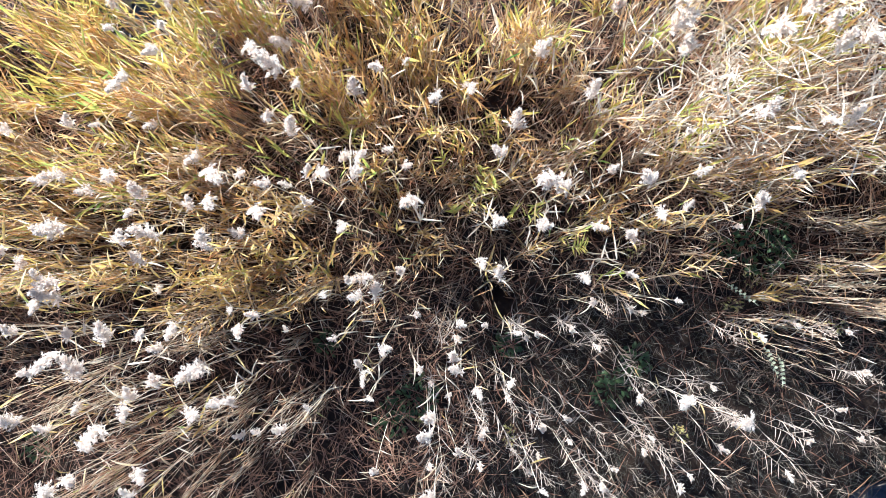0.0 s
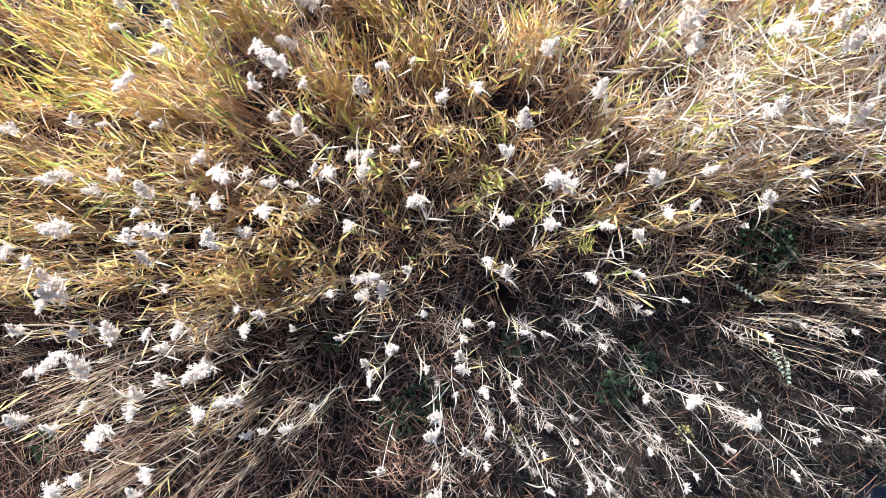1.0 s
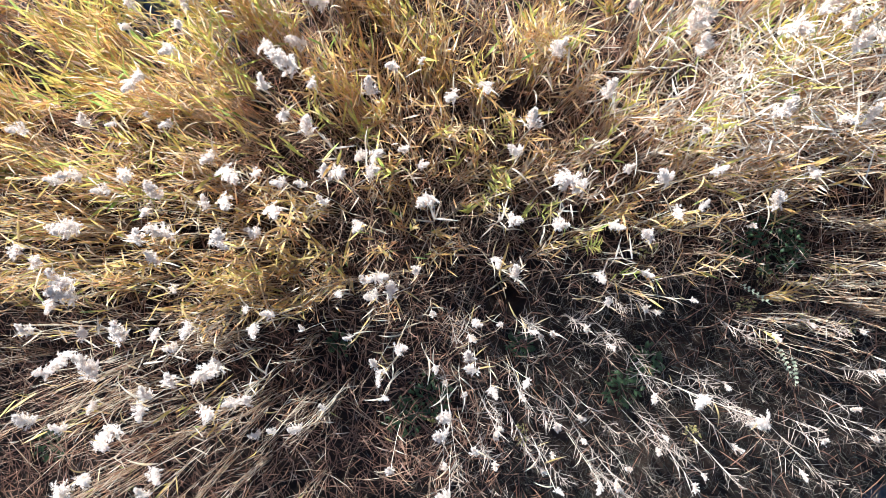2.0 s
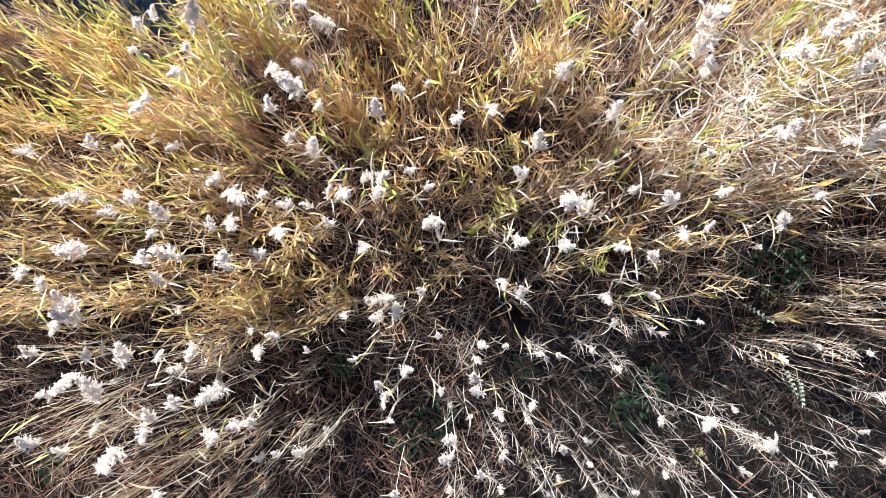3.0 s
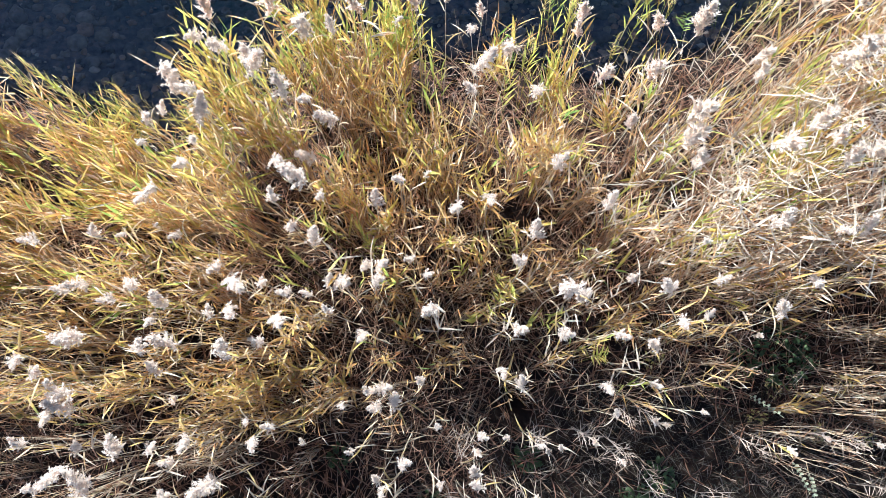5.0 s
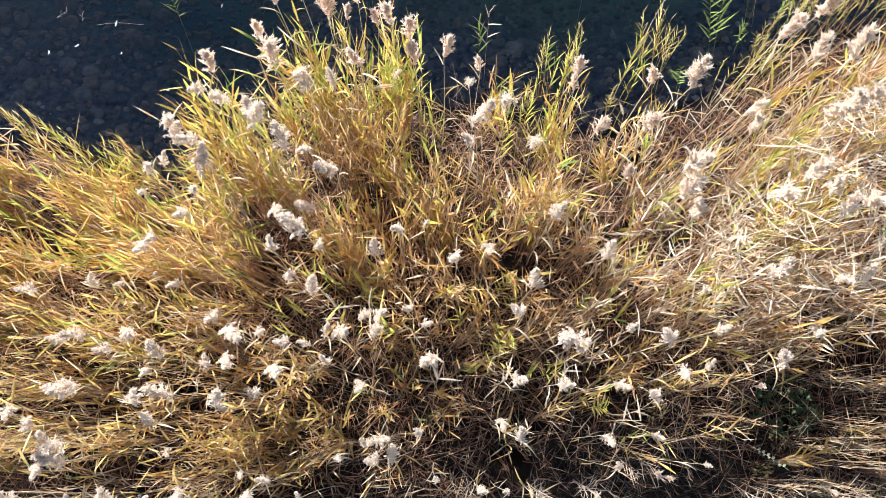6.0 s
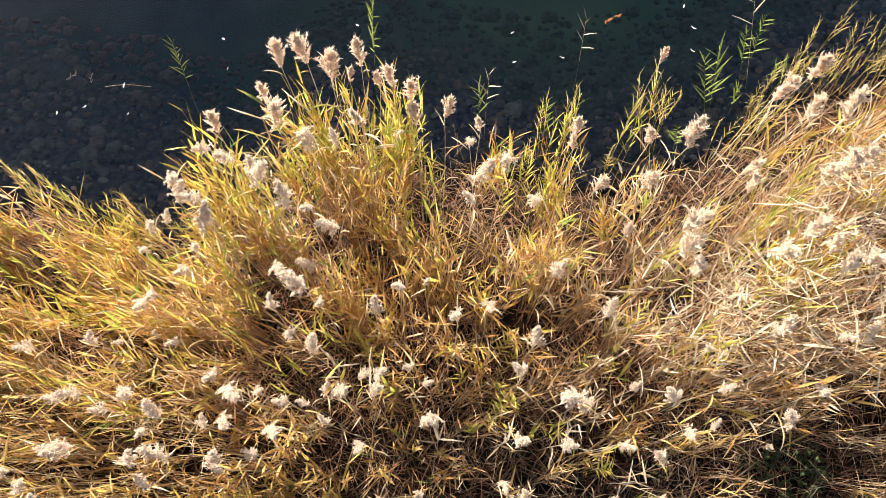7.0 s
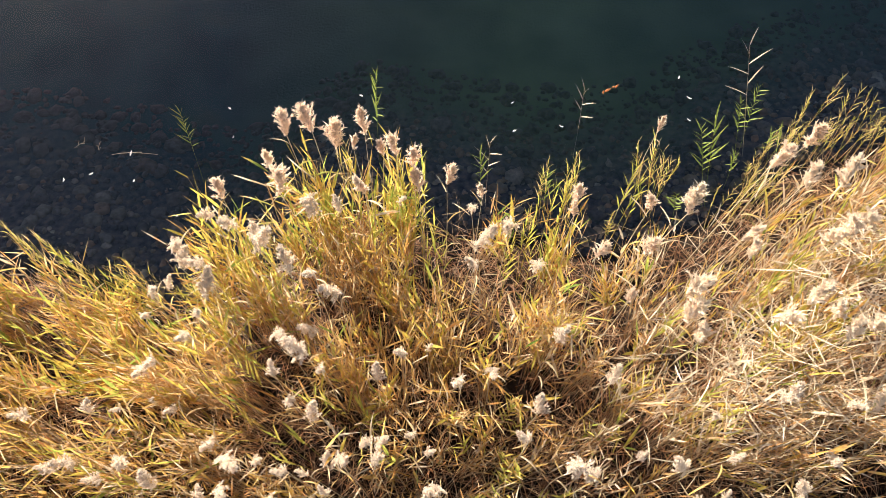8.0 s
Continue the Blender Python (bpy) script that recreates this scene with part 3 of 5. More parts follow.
stuff("rusty_stems", mesh_of("rusty_stems", [(*tubes(P, W * 0.8), 0)], [M_RUST_STEM]), "tangled rust-brown dead stems under the reeds", "stems")

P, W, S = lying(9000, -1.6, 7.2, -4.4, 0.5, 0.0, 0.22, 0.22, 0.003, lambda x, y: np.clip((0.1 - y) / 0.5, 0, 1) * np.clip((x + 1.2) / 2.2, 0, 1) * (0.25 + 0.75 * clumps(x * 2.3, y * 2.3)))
stuff("dead_grass", mesh_of("dead_grass", [(*ribbons(P, W, unit(S)), 0)], [M_SHADED_DEAD_GRASS]), "grey withered grass darkened for reed shade, lying on soil", "grass")

P, W, S = lying(7000, 1.0, 7.4, 0.8, 4.4, 0.6, 1.6, 0.38, 0.0055, lambda x, y: on_land(x, y) * np.clip((x - 1.2) / 1.5, 0, 1) * np.clip((y - 0.8) / 0.7, 0, 1) * np.clip((shore(x) - y - 0.9) / 0.6, 0.08, 1) * (0.3 + 0.7 * clumps(x * 1.5, y * 1.5)))
stuff("broken_stems", mesh_of("broken_stems", [(*tubes(P[::2], W[::2] * 0.7), 0), (*ribbons(P[1::2], W[1::2] * 1.15, unit(S[1::2])), 0)], [M_PALE_STEM]), "pale broken stems hanging across the straw reeds", "stems")

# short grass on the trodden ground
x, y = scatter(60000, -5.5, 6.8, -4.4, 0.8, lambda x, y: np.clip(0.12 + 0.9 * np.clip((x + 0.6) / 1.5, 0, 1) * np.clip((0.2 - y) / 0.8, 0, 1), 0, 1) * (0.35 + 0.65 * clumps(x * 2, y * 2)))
dry = ground_z(x, y) > WATER + 0.04
x, y = x[dry], y[dry]
N = len(x)
az = rng.random(N) * 2 * np.pi
L = spread(N, 0.06, 0.26)
t = np.array([0, 0.5, 1.0])
P = np.empty((N, 3, 3))
out = spread(N, 0.3, 1.1)
P[:, :, 0] = x[:, None] + (np.cos(az) * L * out)[:, None] * t ** 1.4
P[:, :, 1] = y[:, None] + (np.sin(az) * L * out)[:, None] * t ** 1.4
P[:, :, 2] = ground_z(x, y)[:, None] - 0.01 + L[:, None] * (t - 0.35 * t * t)
S = np.stack([-np.sin(az), np.cos(az), 0 * az], -1)
W = spread(N, 0.0014, 0.0034)[:, None] * np.array([1, 0.8, 0.05])[None]
stuff("low_grass", mesh_of("low_grass", [(*ribbons(P, W, S), 0)], [M_SHADED_GRASS]), "short grey-green grass darkened for reed shade, on soil", "grass")

# stones under the water
def stones():
    n = 4200
    x = spread(n, -9, 9)
    y = shore(x) + 0.3 + 3.2 * rng.random(n) ** 1.2
    r = spread(n, 0.015, 0.06) * (1 + 1.2 * (rng.random(n) < 0.12))
    ring, lev = 7, 4
    th = np.arange(ring) * 2 * np.pi / ring
    ph = np.linspace(-0.5, 0.5, lev) * np.pi * 0.92
    unit = np.stack([np.cos(ph)[:, None] * np.cos(th), np.cos(ph)[:, None] * np.sin(th), np.repeat(np.sin(ph)[:, None], ring, 1)], -1)
    rough = 1 + rng.normal(0, 0.16, (n, lev, ring, 1))
    v = unit[None] * rough * np.stack([r * spread(n, 0.8, 1.5), r * spread(n, 0.8, 1.4), r * 0.55], -1)[:, None, None]
    v = v + np.stack([x, y, ground_z(x, y) + r * 0.12], -1)[:, None, None]
    i, k, s = np.meshgrid(np.arange(n), np.arange(lev - 1), np.arange(ring), indexing="ij")
    at = lambda kk, ss: (i * lev + kk) * ring + ss % ring
    q = np.stack([at(k, s), at(k, s + 1), at(k + 1, s + 1), at(k + 1, s)], -1).reshape(-1, 4)
    cap = lambda kk: [np.stack([(np.arange(n) * lev + kk) * ring + j for j in js], -1) for js in ((0, 1, 2, 3), (0, 3, 4, 6), (4, 5, 6, 6))]
    top = np.concatenate(cap(lev - 1)[:2])
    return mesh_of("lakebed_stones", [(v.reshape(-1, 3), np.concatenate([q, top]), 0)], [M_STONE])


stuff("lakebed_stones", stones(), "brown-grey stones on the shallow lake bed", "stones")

# ---- reeds with plumes, one by one ----


def plume_mesh(length, fullness, nod, material):
    """A feathery seed head that nods towards +x, all of fine hairs on drooping branches; its foot is at the origin."""
    slim = nod < 0.4
    branches, hairs = (38, 42) if length > 0.16 else (26, 36)
    axis = lambda s: np.stack([length * nod * s ** 2 * 0.8, 0 * s, length * (s - 0.22 * s * s)], -1)
    a = np.linspace(0.0, 0.94, branches) ** 0.9
    az = rng.normal(0, 1.25, branches)
    out, lift = (0.44, 0.95) if slim else (0.72, 0.62)
    h = unit(np.stack([np.cos(az) * out + (0.12 if slim else 0.3), np.sin(az) * out, lift + 0.15 * rng.normal(0, 1, branches)], -1))
    BL = length * fullness * np.sin(np.pi * (0.22 + 0.74 * a)) ** 0.8 * (0.92 - 0.45 * a) * spread(branches, 0.72, 1.08)
    if slim:
        BL = length * fullness * (0.3 + 0.62 * np.sin(np.pi * np.clip(a + 0.18, 0, 1)) ** 0.7) * (1 - 0.45 * a) * spread(branches, 0.65, 1.2)
    own = np.repeat(np.arange(branches), hairs)
    u = np.tile(np.linspace(0.0, 1.0, hairs), branches) + rng.normal(0, 0.03, branches * hairs)
    M = len(own)
    at = axis(a)[own] + h[own] * (BL[own] * u)[:, None]
    at[:, 2] -= BL[own] * np.clip(u, 0, 1) ** 2 * (0.55 * nod + 0.12)
    thick = length * (0.03 if slim else 0.065) * (1.05 - 0.8 * np.clip(u, 0, 1))
    at += rng.normal(0, 1, at.shape) * thick[:, None] * 0.55
    d = h[own] + rng.normal(0, 0.32 if slim else 0.45, (M, 3))
    d[:, 2] -= (0.9 * nod + 0.15) * u
    d = unit(d)
    L = spread(M, 0.045, 0.11 if slim else 0.09) * length * (0.9 + 0.8 * (rng.random(M) < 0.04))
    t = np.array([0.0, 1.0])
    P = at[:, None] + d[:, None] * L[:, None, None] * t[None, :, None]
    S = unit(np.cross(d, rng.normal(0, 1, (M, 3))))
    W = (spread(M, 0.008, 0.015) * length + 0.0003)[:, None] * np.array([1.0, 0.12])[None]
    rach = tubes(axis(np.linspace(0, 1, 5))[None], np.full((1, 5), 0.002))
    return mesh_of("plume", [(*ribbons(P, W, S), 0), (*rach, 0)], [material])


def single_stem(height, tip, radius, material):
    s = np.linspace(0, 1, 7)
    P = np.stack([tip[0] * s ** 1.8, tip[1] * s ** 1.8, height * s], -1)
    me = mesh_of("stem", [(*tubes(P[None], radius * np.linspace(1, 0.55, 7)[None], 5), 0)], [material])
    return me, P


def single_leaf(length, half, material):
    """A leaf whose foot is at the origin, reaching towards +x."""
    t = np.linspace(0, 1, 7)
    rise, fall = spread(1, 0.5, 1.0)[0], spread(1, 0.5, 1.2)[0]
    P = np.stack([length * 0.85 * t, 0.05 * length * np.sin(3 * t), length * (rise * t - fall * t * t * 0.8)], -1)
    S = np.repeat(np.array([[0, 1.0, 0.15]]), 7, 0)
    W = half * np.array([0.4, 0.85, 1.0, 0.92, 0.7, 0.4, 0.04])
    return mesh_of("leaf", [(*blades(P[None], W[None], S[None]), 0)], [material])


LEAVES = [single_leaf(0.15 + 0.025 * i, 0.0055 + 0.0004 * i, M_THING_LEAF) for i in range(6)]


def plumed_reed(plume_length, leaf_count, label, nod, material):
    """A reed of 2 m with its plume; returns it and the middle of its plume."""
    reed = new("plumed_reed")
    tip = rng.normal(0, 0.12, 2)
    me, P = single_stem(2.0, tip, 0.0045, M_THING_STEM)
    part("stem", me, reed)
    for i in range(leaf_count):
        k = 2 + (i * 4) // max(1, leaf_count - 1) if leaf_count > 1 else 4
        leaf = part("leaf", LEAVES[int(rng.integers(0, 6))], reed)
        leaf.matrix_basis = Matrix.Translation(P[min(k, 6)] + np.array([0, 0, -0.04 * i])) @ pose(0, 0, 0, 0, -rng.uniform(0, 35), i * 180 + rng.normal(0, 35))
    head = part("plume", plume_mesh(plume_length, 0.52, nod, material), reed, "fluffy cream-white seed plume" if nod > 0.4 else "feathery beige seed plume")
    turn = rng.random() * 360
    head.matrix_basis = Matrix.Translation(P[-1]) @ pose(0, 0, 0, 0, 0, turn)
    tagged(reed, label, "reed", "reeds with plumes")
    c, s = math.cos(radians(turn)), math.sin(radians(turn))
    mid = P[-1] + np.array([0.4 * nod * plume_length * c, 0.4 * nod * plume_length * s, 0.42 * plume_length])
    return reed, mid


LABELS = ("slender dry reed with a small pale plume", "straw-coloured reed with a fluffy white plume",
          "tall golden reed with a large fluffy white plume")
SHORE_LABELS = ("slender golden reed with a small beige plume", "golden reed with a feathery beige plume",
                "tall golden reed with a long feathery beige plume")
SIZES = (0.125, 0.2, 0.295)
KINDS = [[plumed_reed(SIZES[c] * k, 4, LABELS[c], 0.65, M_PLUME) for k in (0.9, 1.0, 1.1, 1.0, 0.95)] for c in range(3)]
FADED_LABELS = ("slender bleached reed with a small faded plume", "bleached reed with a thin faded plume", "tall bleached reed with a long thin faded plume")
FADED_KINDS = [[plumed_reed(SIZES[c] * k * 1.2, 4, FADED_LABELS[c], 0.3, M_FADED_PLUME) for k in (0.9, 1.0, 1.1, 1.05, 0.95)] for c in range(3)]
SHORE_KINDS = [[plumed_reed(SIZES[c] * k * 1.3, 4, SHORE_LABELS[c], 0.18, M_BEIGE_PLUME) for k in (0.9, 1.0, 1.1, 1.05, 0.95)] for c in range(3)]
SHORE_A = (2.15, [
    (-1.77, 4.01, 0.41), (-1.53, 3.99, 0.32), (-1.28, 3.96, 0.35), (-0.99, 3.97, 0.23), (-1.06, 3.76, 0.14), (-0.81, 3.8, 0.2), (-0.67, 3.67, 0.22), (-0.49, 3.64, 0.22),
    (-0.45, 3.39, 0.22), (-0.57, 3.07, 0.1), (-0.13, 3.48, 0.25), (0.16, 3.23, 0.13), (-1.73, 3.29, 0.38), (-1.91, 3.65, 0.2), (-1.44, 3.08, 0.24), (-1.42, 3.02, 0.21),
    (-1.21, 3.17, 0.16), (-0.96, 3.23, 0.19), (-2.33, 3.3, 0.23), (-2.41, 3.0, 0.18), (-2.15, 2.83, 0.22), (-1.95, 2.83, 0.28), (-1.83, 2.75, 0.24), (-2.6, 2.65, 0.19),
    (-2.6, 2.63, 0.25), (-2.4, 2.46, 0.19), (-2.31, 2.39, 0.22), (-2.32, 2.33, 0.19), (-2.7, 2.18, 0.13), (-2.67, 2.36, 0.12), (-2.8, 2.01, 0.12), (-2.3, 1.99, 0.11),
])
SHORE_B = (2.15, [
    (-1.62, 2.54, 0.24), (-1.38, 2.36, 0.14), (-1.23, 2.29, 0.26), (-2.41, 1.79, 0.16), (0.2, 2.76, 0.26), (0.41, 2.93, 0.21), (0.05, 2.45, 0.15), (0.08, 3.08, 0.13),
    (0.65, 2.49, 0.21), (1.04, 3.13, 0.18), (1.05, 3.12, 0.14), (1.23, 2.62, 0.18), (1.66, 2.64, 0.26), (2.0, 4.09, 0.13), (1.71, 3.07, 0.19), (2.15, 3.14, 0.45),
    (3.49, 3.92, 0.36), (2.98, 3.54, 0.33), (3.34, 3.44, 0.3), (3.4, 2.79, 0.46), (3.47, 2.82, 0.46), (3.81, 3.03, 0.45), (2.59, 2.63, 0.23), (2.6, 2.76, 0.2),
    (2.09, 2.34, 0.23), (2.01, 2.22, 0.33), (2.01, 2.06, 0.3), (2.05, 1.88, 0.3), (3.02, 2.14, 0.32), (3.3, 2.09, 0.41), (2.79, 1.99, 0.35), (3.62, 3.4, 0.35),
])
SHORE_C = (2.15, [
    (3.56, 1.93, 0.33), (3.27, 1.84, 0.28), (1.49, 2.24, 0.16),
])
MID_A = (1.85, [
    (-1.68, 1.94, 0.16), (-1.51, 1.77, 0.31), (-1.46, 2.03, 0.22), (-1.7, 1.61, 0.16), (-1.28, 1.6, 0.13), (-0.8, 1.63, 0.16), (-0.58, 1.73, 0.14), (-0.32, 1.83, 0.09),
    (0.24, 1.59, 0.19), (-0.07, 1.46, 0.16), (0.66, 1.34, 0.18), (0.88, 1.93, 0.19), (1.3, 1.55, 0.2), (0.5, 1.05, 0.19), (-2.77, 1.64, 0.15), (-2.89, 1.59, 0.16),
    (-3.34, 1.32, 0.14), (-2.97, 1.23, 0.1), (-2.76, 1.36, 0.08), (-2.58, 1.26, 0.12), (-3.79, 1.18, 0.13), (-1.56, 1.35, 0.15), (-1.32, 1.24, 0.21), (-3.36, 0.8, 0.21),
    (-3.61, 0.78, 0.15), (-3.07, 0.66, 0.12), (-2.91, 0.81, 0.22), (-2.71, 0.69, 0.23), (-2.68, 0.47, 0.12), (-2.23, 0.97, 0.16), (-2.02, 0.82, 0.19), (-1.92, 0.76, 0.13),
])
MID_B = (1.85, [
    (-1.76, 0.83, 0.13), (-1.55, 0.73, 0.15), (-1.41, 0.75, 0.11), (-1.59, 0.48, 0.17), (-2.02, 0.56, 0.21), (-2.26, 0.59, 0.15), (-1.17, 0.58, 0.12), (-1.19, 0.86, 0.14),
    (-1.06, 0.84, 0.18), (-0.74, 0.83, 0.15), (-0.87, 0.99, 0.15), (-0.72, 0.98, 0.18), (-0.48, 1.02, 0.11), (-0.9, 0.36, 0.13), (-0.29, 0.57, 0.22), (-0.31, 0.9, 0.12),
    (0.5, 0.42, 0.21), (0.89, 0.74, 0.29), (1.04, 0.72, 0.18), (0.89, 0.38, 0.16), (1.34, 0.36, 0.14), (1.66, 0.3, 0.21), (1.89, 0.47, 0.15), (1.76, 0.79, 0.18),
    (1.52, 0.89, 0.11), (2.22, 0.84, 0.14), (2.77, 0.61, 0.24), (2.17, 0.56, 0.11), (2.78, 1.37, 0.22), (3.14, 0.84, 0.17), (3.62, 1.35, 0.23), (3.34, 1.27, 0.16),
])
MID_C = (1.85, [
    (2.15, 1.2, 0.11), (-3.36, 0.34, 0.22), (-3.55, 0.34, 0.2), (-3.81, 0.14, 0.17), (-2.77, 0.28, 0.24), (-2.66, 0.32, 0.26), (-2.05, 0.26, 0.19), (-1.81, 0.32, 0.14),
])
BANK_A = (1.6, [
    (-3.81, 0.06, 0.18), (-3.64, -0.04, 0.14), (-2.83, 0.1, 0.18), (-3.56, -0.16, 0.26), (-3.53, -0.25, 0.24), (-2.61, -0.19, 0.11), (-3.62, -0.34, 0.17), (-3.42, -0.59, 0.16),
    (-3.1, -0.58, 0.26), (-3.85, -0.54, 0.15), (-2.78, -0.6, 0.17), (-2.59, -0.72, 0.14), (-2.43, -0.56, 0.17), (-3.4, -0.9, 0.39), (-3.5, -0.82, 0.26), (-3.74, -0.94, 0.18),
    (-2.63, -1.01, 0.25), (-2.25, -0.93, 0.24), (-2.24, -0.94, 0.19), (-2.84, -1.13, 0.18), (-2.81, -1.27, 0.18), (-2.28, -1.33, 0.27), (-2.03, -1.2, 0.17), (-1.89, -1.17, 0.13),
    (-3.2, -1.53, 0.36), (-3.14, -1.56, 0.23), (-3.62, -1.44, 0.17), (-3.36, -1.28, 0.12), (-3.83, -1.33, 0.18), (-1.88, -0.58, 0.16), (-1.73, -0.42, 0.13), (-1.89, -0.37, 0.09),
])
BANK_B = (1.6, [
    (-1.08, -0.24, 0.09), (-1.4, -0.53, 0.07), (-0.87, -0.1, 0.11), (-0.77, -0.1, 0.12), (-0.68, -0.08, 0.15), (-0.62, -0.19, 0.18), (-0.78, -0.25, 0.13), (-0.39, -0.01, 0.11),
    (-1.01, -0.63, 0.1), (-0.51, -0.71, 0.17), (-0.78, -0.87, 0.12), (-0.71, -0.96, 0.1), (-0.71, -1.02, 0.08), (-0.67, -1.2, 0.1), (-0.21, -0.9, 0.1), (0.11, -0.91, 0.15),
    (0.09, -0.8, 0.13), (0.16, -0.49, 0.11), (0.06, -1.15, 0.09), (0.32, -1.13, 0.14), (-0.23, -0.4, 0.08), (0.38, -0.52, 0.07), (0.67, -0.57, 0.09), (0.84, -0.58, 0.09),
    (0.36, 0.05, 0.15), (0.5, -0.03, 0.16), (1.29, -0.09, 0.13), (1.37, -0.3, 0.11), (1.67, -0.05, 0.11), (2.16, -0.3, 0.08), (0.61, -1.04, 0.11), (-0.17, -1.48, 0.15),
])
BANK_C = (1.6, [
    (-0.13, -1.34, 0.16), (0.13, -1.61, 0.11), (-1.87, -1.53, 0.13), (-1.66, -1.44, 0.1), (-1.47, -1.44, 0.12), (-1.25, -1.27, 0.1), (-2.66, -1.82, 0.19), (-2.87, -2.03, 0.18),
    (-3.38, -1.91, 0.24), (-3.48, -1.95, 0.24), (-0.14, -2.08, 0.16), (0.9, -2.0, 0.1), (1.24, -1.95, 0.12), (2.22, -1.24, 0.22), (2.69, -1.37, 0.19), (-0.62, -1.81, 0.11),
])
STALKS = [
    (1.48, -1.5), (2.12, -1.77), (2.71, -1.33), (2.97, -1.48), (2.49, -1.16), (0.89, -1.9), (0.62, -1.32), (3.52, -0.57),
    (4.2, 0.02), (2.54, -2.14), (3.45, -2.06), (4.15, -1.61), (3.53, -1.54), (1.74, -2.01), (-0.45, -2.06), (-0.1, -1.16),
    (3.74, 0.1), (2.02, -0.52), (2.56, 0.37), (2.89, 0.4), (-1.2, -1.32), (1.26, -1.79), (2.93, -0.46),
]
SHOOTS = [
    (-3.45, 5.20, 0.87, -3.66, 5.09), (-0.99, 5.34, 1.40, -1.09, 5.22), (0.22, 4.40, 1.17, 0.31, 4.28), (1.00, 4.24, 0.93, 1.11, 4.12), (2.61, 4.48, 1.60, 3.25, 4.36),
    (2.69, 4.48, 1.85, 3.28, 4.36), (3.60, 5.33, 1.16, 3.90, 5.22), (3.49, 5.34, 0.83, 3.87, 5.22), (3.93, 5.08, 0.54, 4.20, 4.96), (4.05, 5.08, 0.56, 4.26, 4.96),
    (3.50, 4.82, 0.40, 3.60, 4.70), (2.68, 4.24, 0.36, 2.81, 4.12),
]
WEEDS = [ (3.48, 0.26, 0.32), (-4.5, -1.96, 0.22), (-0.3, -1.42, 0.3), (1.86, -1.34, 0.25), (-0.58, -1.68, 0.25), (-1.3, -0.84, 0.15), (2.14, -1.03, 0.2), (0.72, -0.84, 0.16), (3.13, 0.15, 0.2),]
FLECKS = [ (-3.08, 5.42), (-4.92, 4.84), (-5.27, 4.74), (-4.44, 5.16), (0.78, 5.99), (0.79, 5.52), (3.18, 6.43), (3.28, 6.08), (-3.68, 4.21), (-3.19, 5.89), (3.22, 5.71), (-4.92, 3.54), (-4.33, 4.73), (-1.36, 6.11), (1.44, 5.6),]
BROAD = [(2.56, 1.3), (0.39, 0.46), (-1.98, -1.11), (-3.61, -0.65), (-2.86, -0.86), (0.99, 0.56), (-0.25, 0.49), (1.59, 0.1), (-3.81, 0.46), (-1.24, 1.16), (-2.5, -0.6), (2.75, 1.15)]
GOLDEN = [(-4.24, 3.1, 1.2), (-4.65, 3.33, 1.2), (-0.42, 3.51, 1.6), (-0.71, 4.02, 2), (-1.2, 3.98, 2.1), (-2.04, 3.4, 1.8), (-5.1, 3.5, 1.2), (-4.9, 3.3, 1.3), (-3.4, 2.95, 1.1), (-3.0, 2.85, 1.2), (-3.8, 3.0, 1.1), (-3.65, 3.06, 1.2)]
TALL_GOLD = [
    (1.00, 4.24, 1.13, 1.08, 4.12), (1.31, 4.32, 1.26, 1.38, 4.20), (1.31, 4.24, 1.05, 1.41, 4.12), (1.91, 4.32, 1.46, 2.47, 4.20), (2.09, 4.32, 1.63, 2.46, 4.20),
    (2.27, 4.32, 1.35, 2.49, 4.20), (2.59, 4.40, 0.97, 2.53, 4.28), (4.43, 5.47, 0.81, 4.55, 5.35), (4.86, 5.69, 0.85, 4.86, 5.58), (4.98, 5.43, 0.94, 5.12, 5.31),
    (4.29, 5.16, 0.41, 4.39, 5.04), (5.18, 5.52, 0.73, 5.44, 5.40), (0.88, 4.07, 0.35, 0.91, 4.00), (1.87, 3.99, 0.35, 1.91, 3.92), (4.65, 5.16, 0.71, 4.76, 5.04),
    (3.71, 4.74, 0.49, 3.83, 4.61),
]
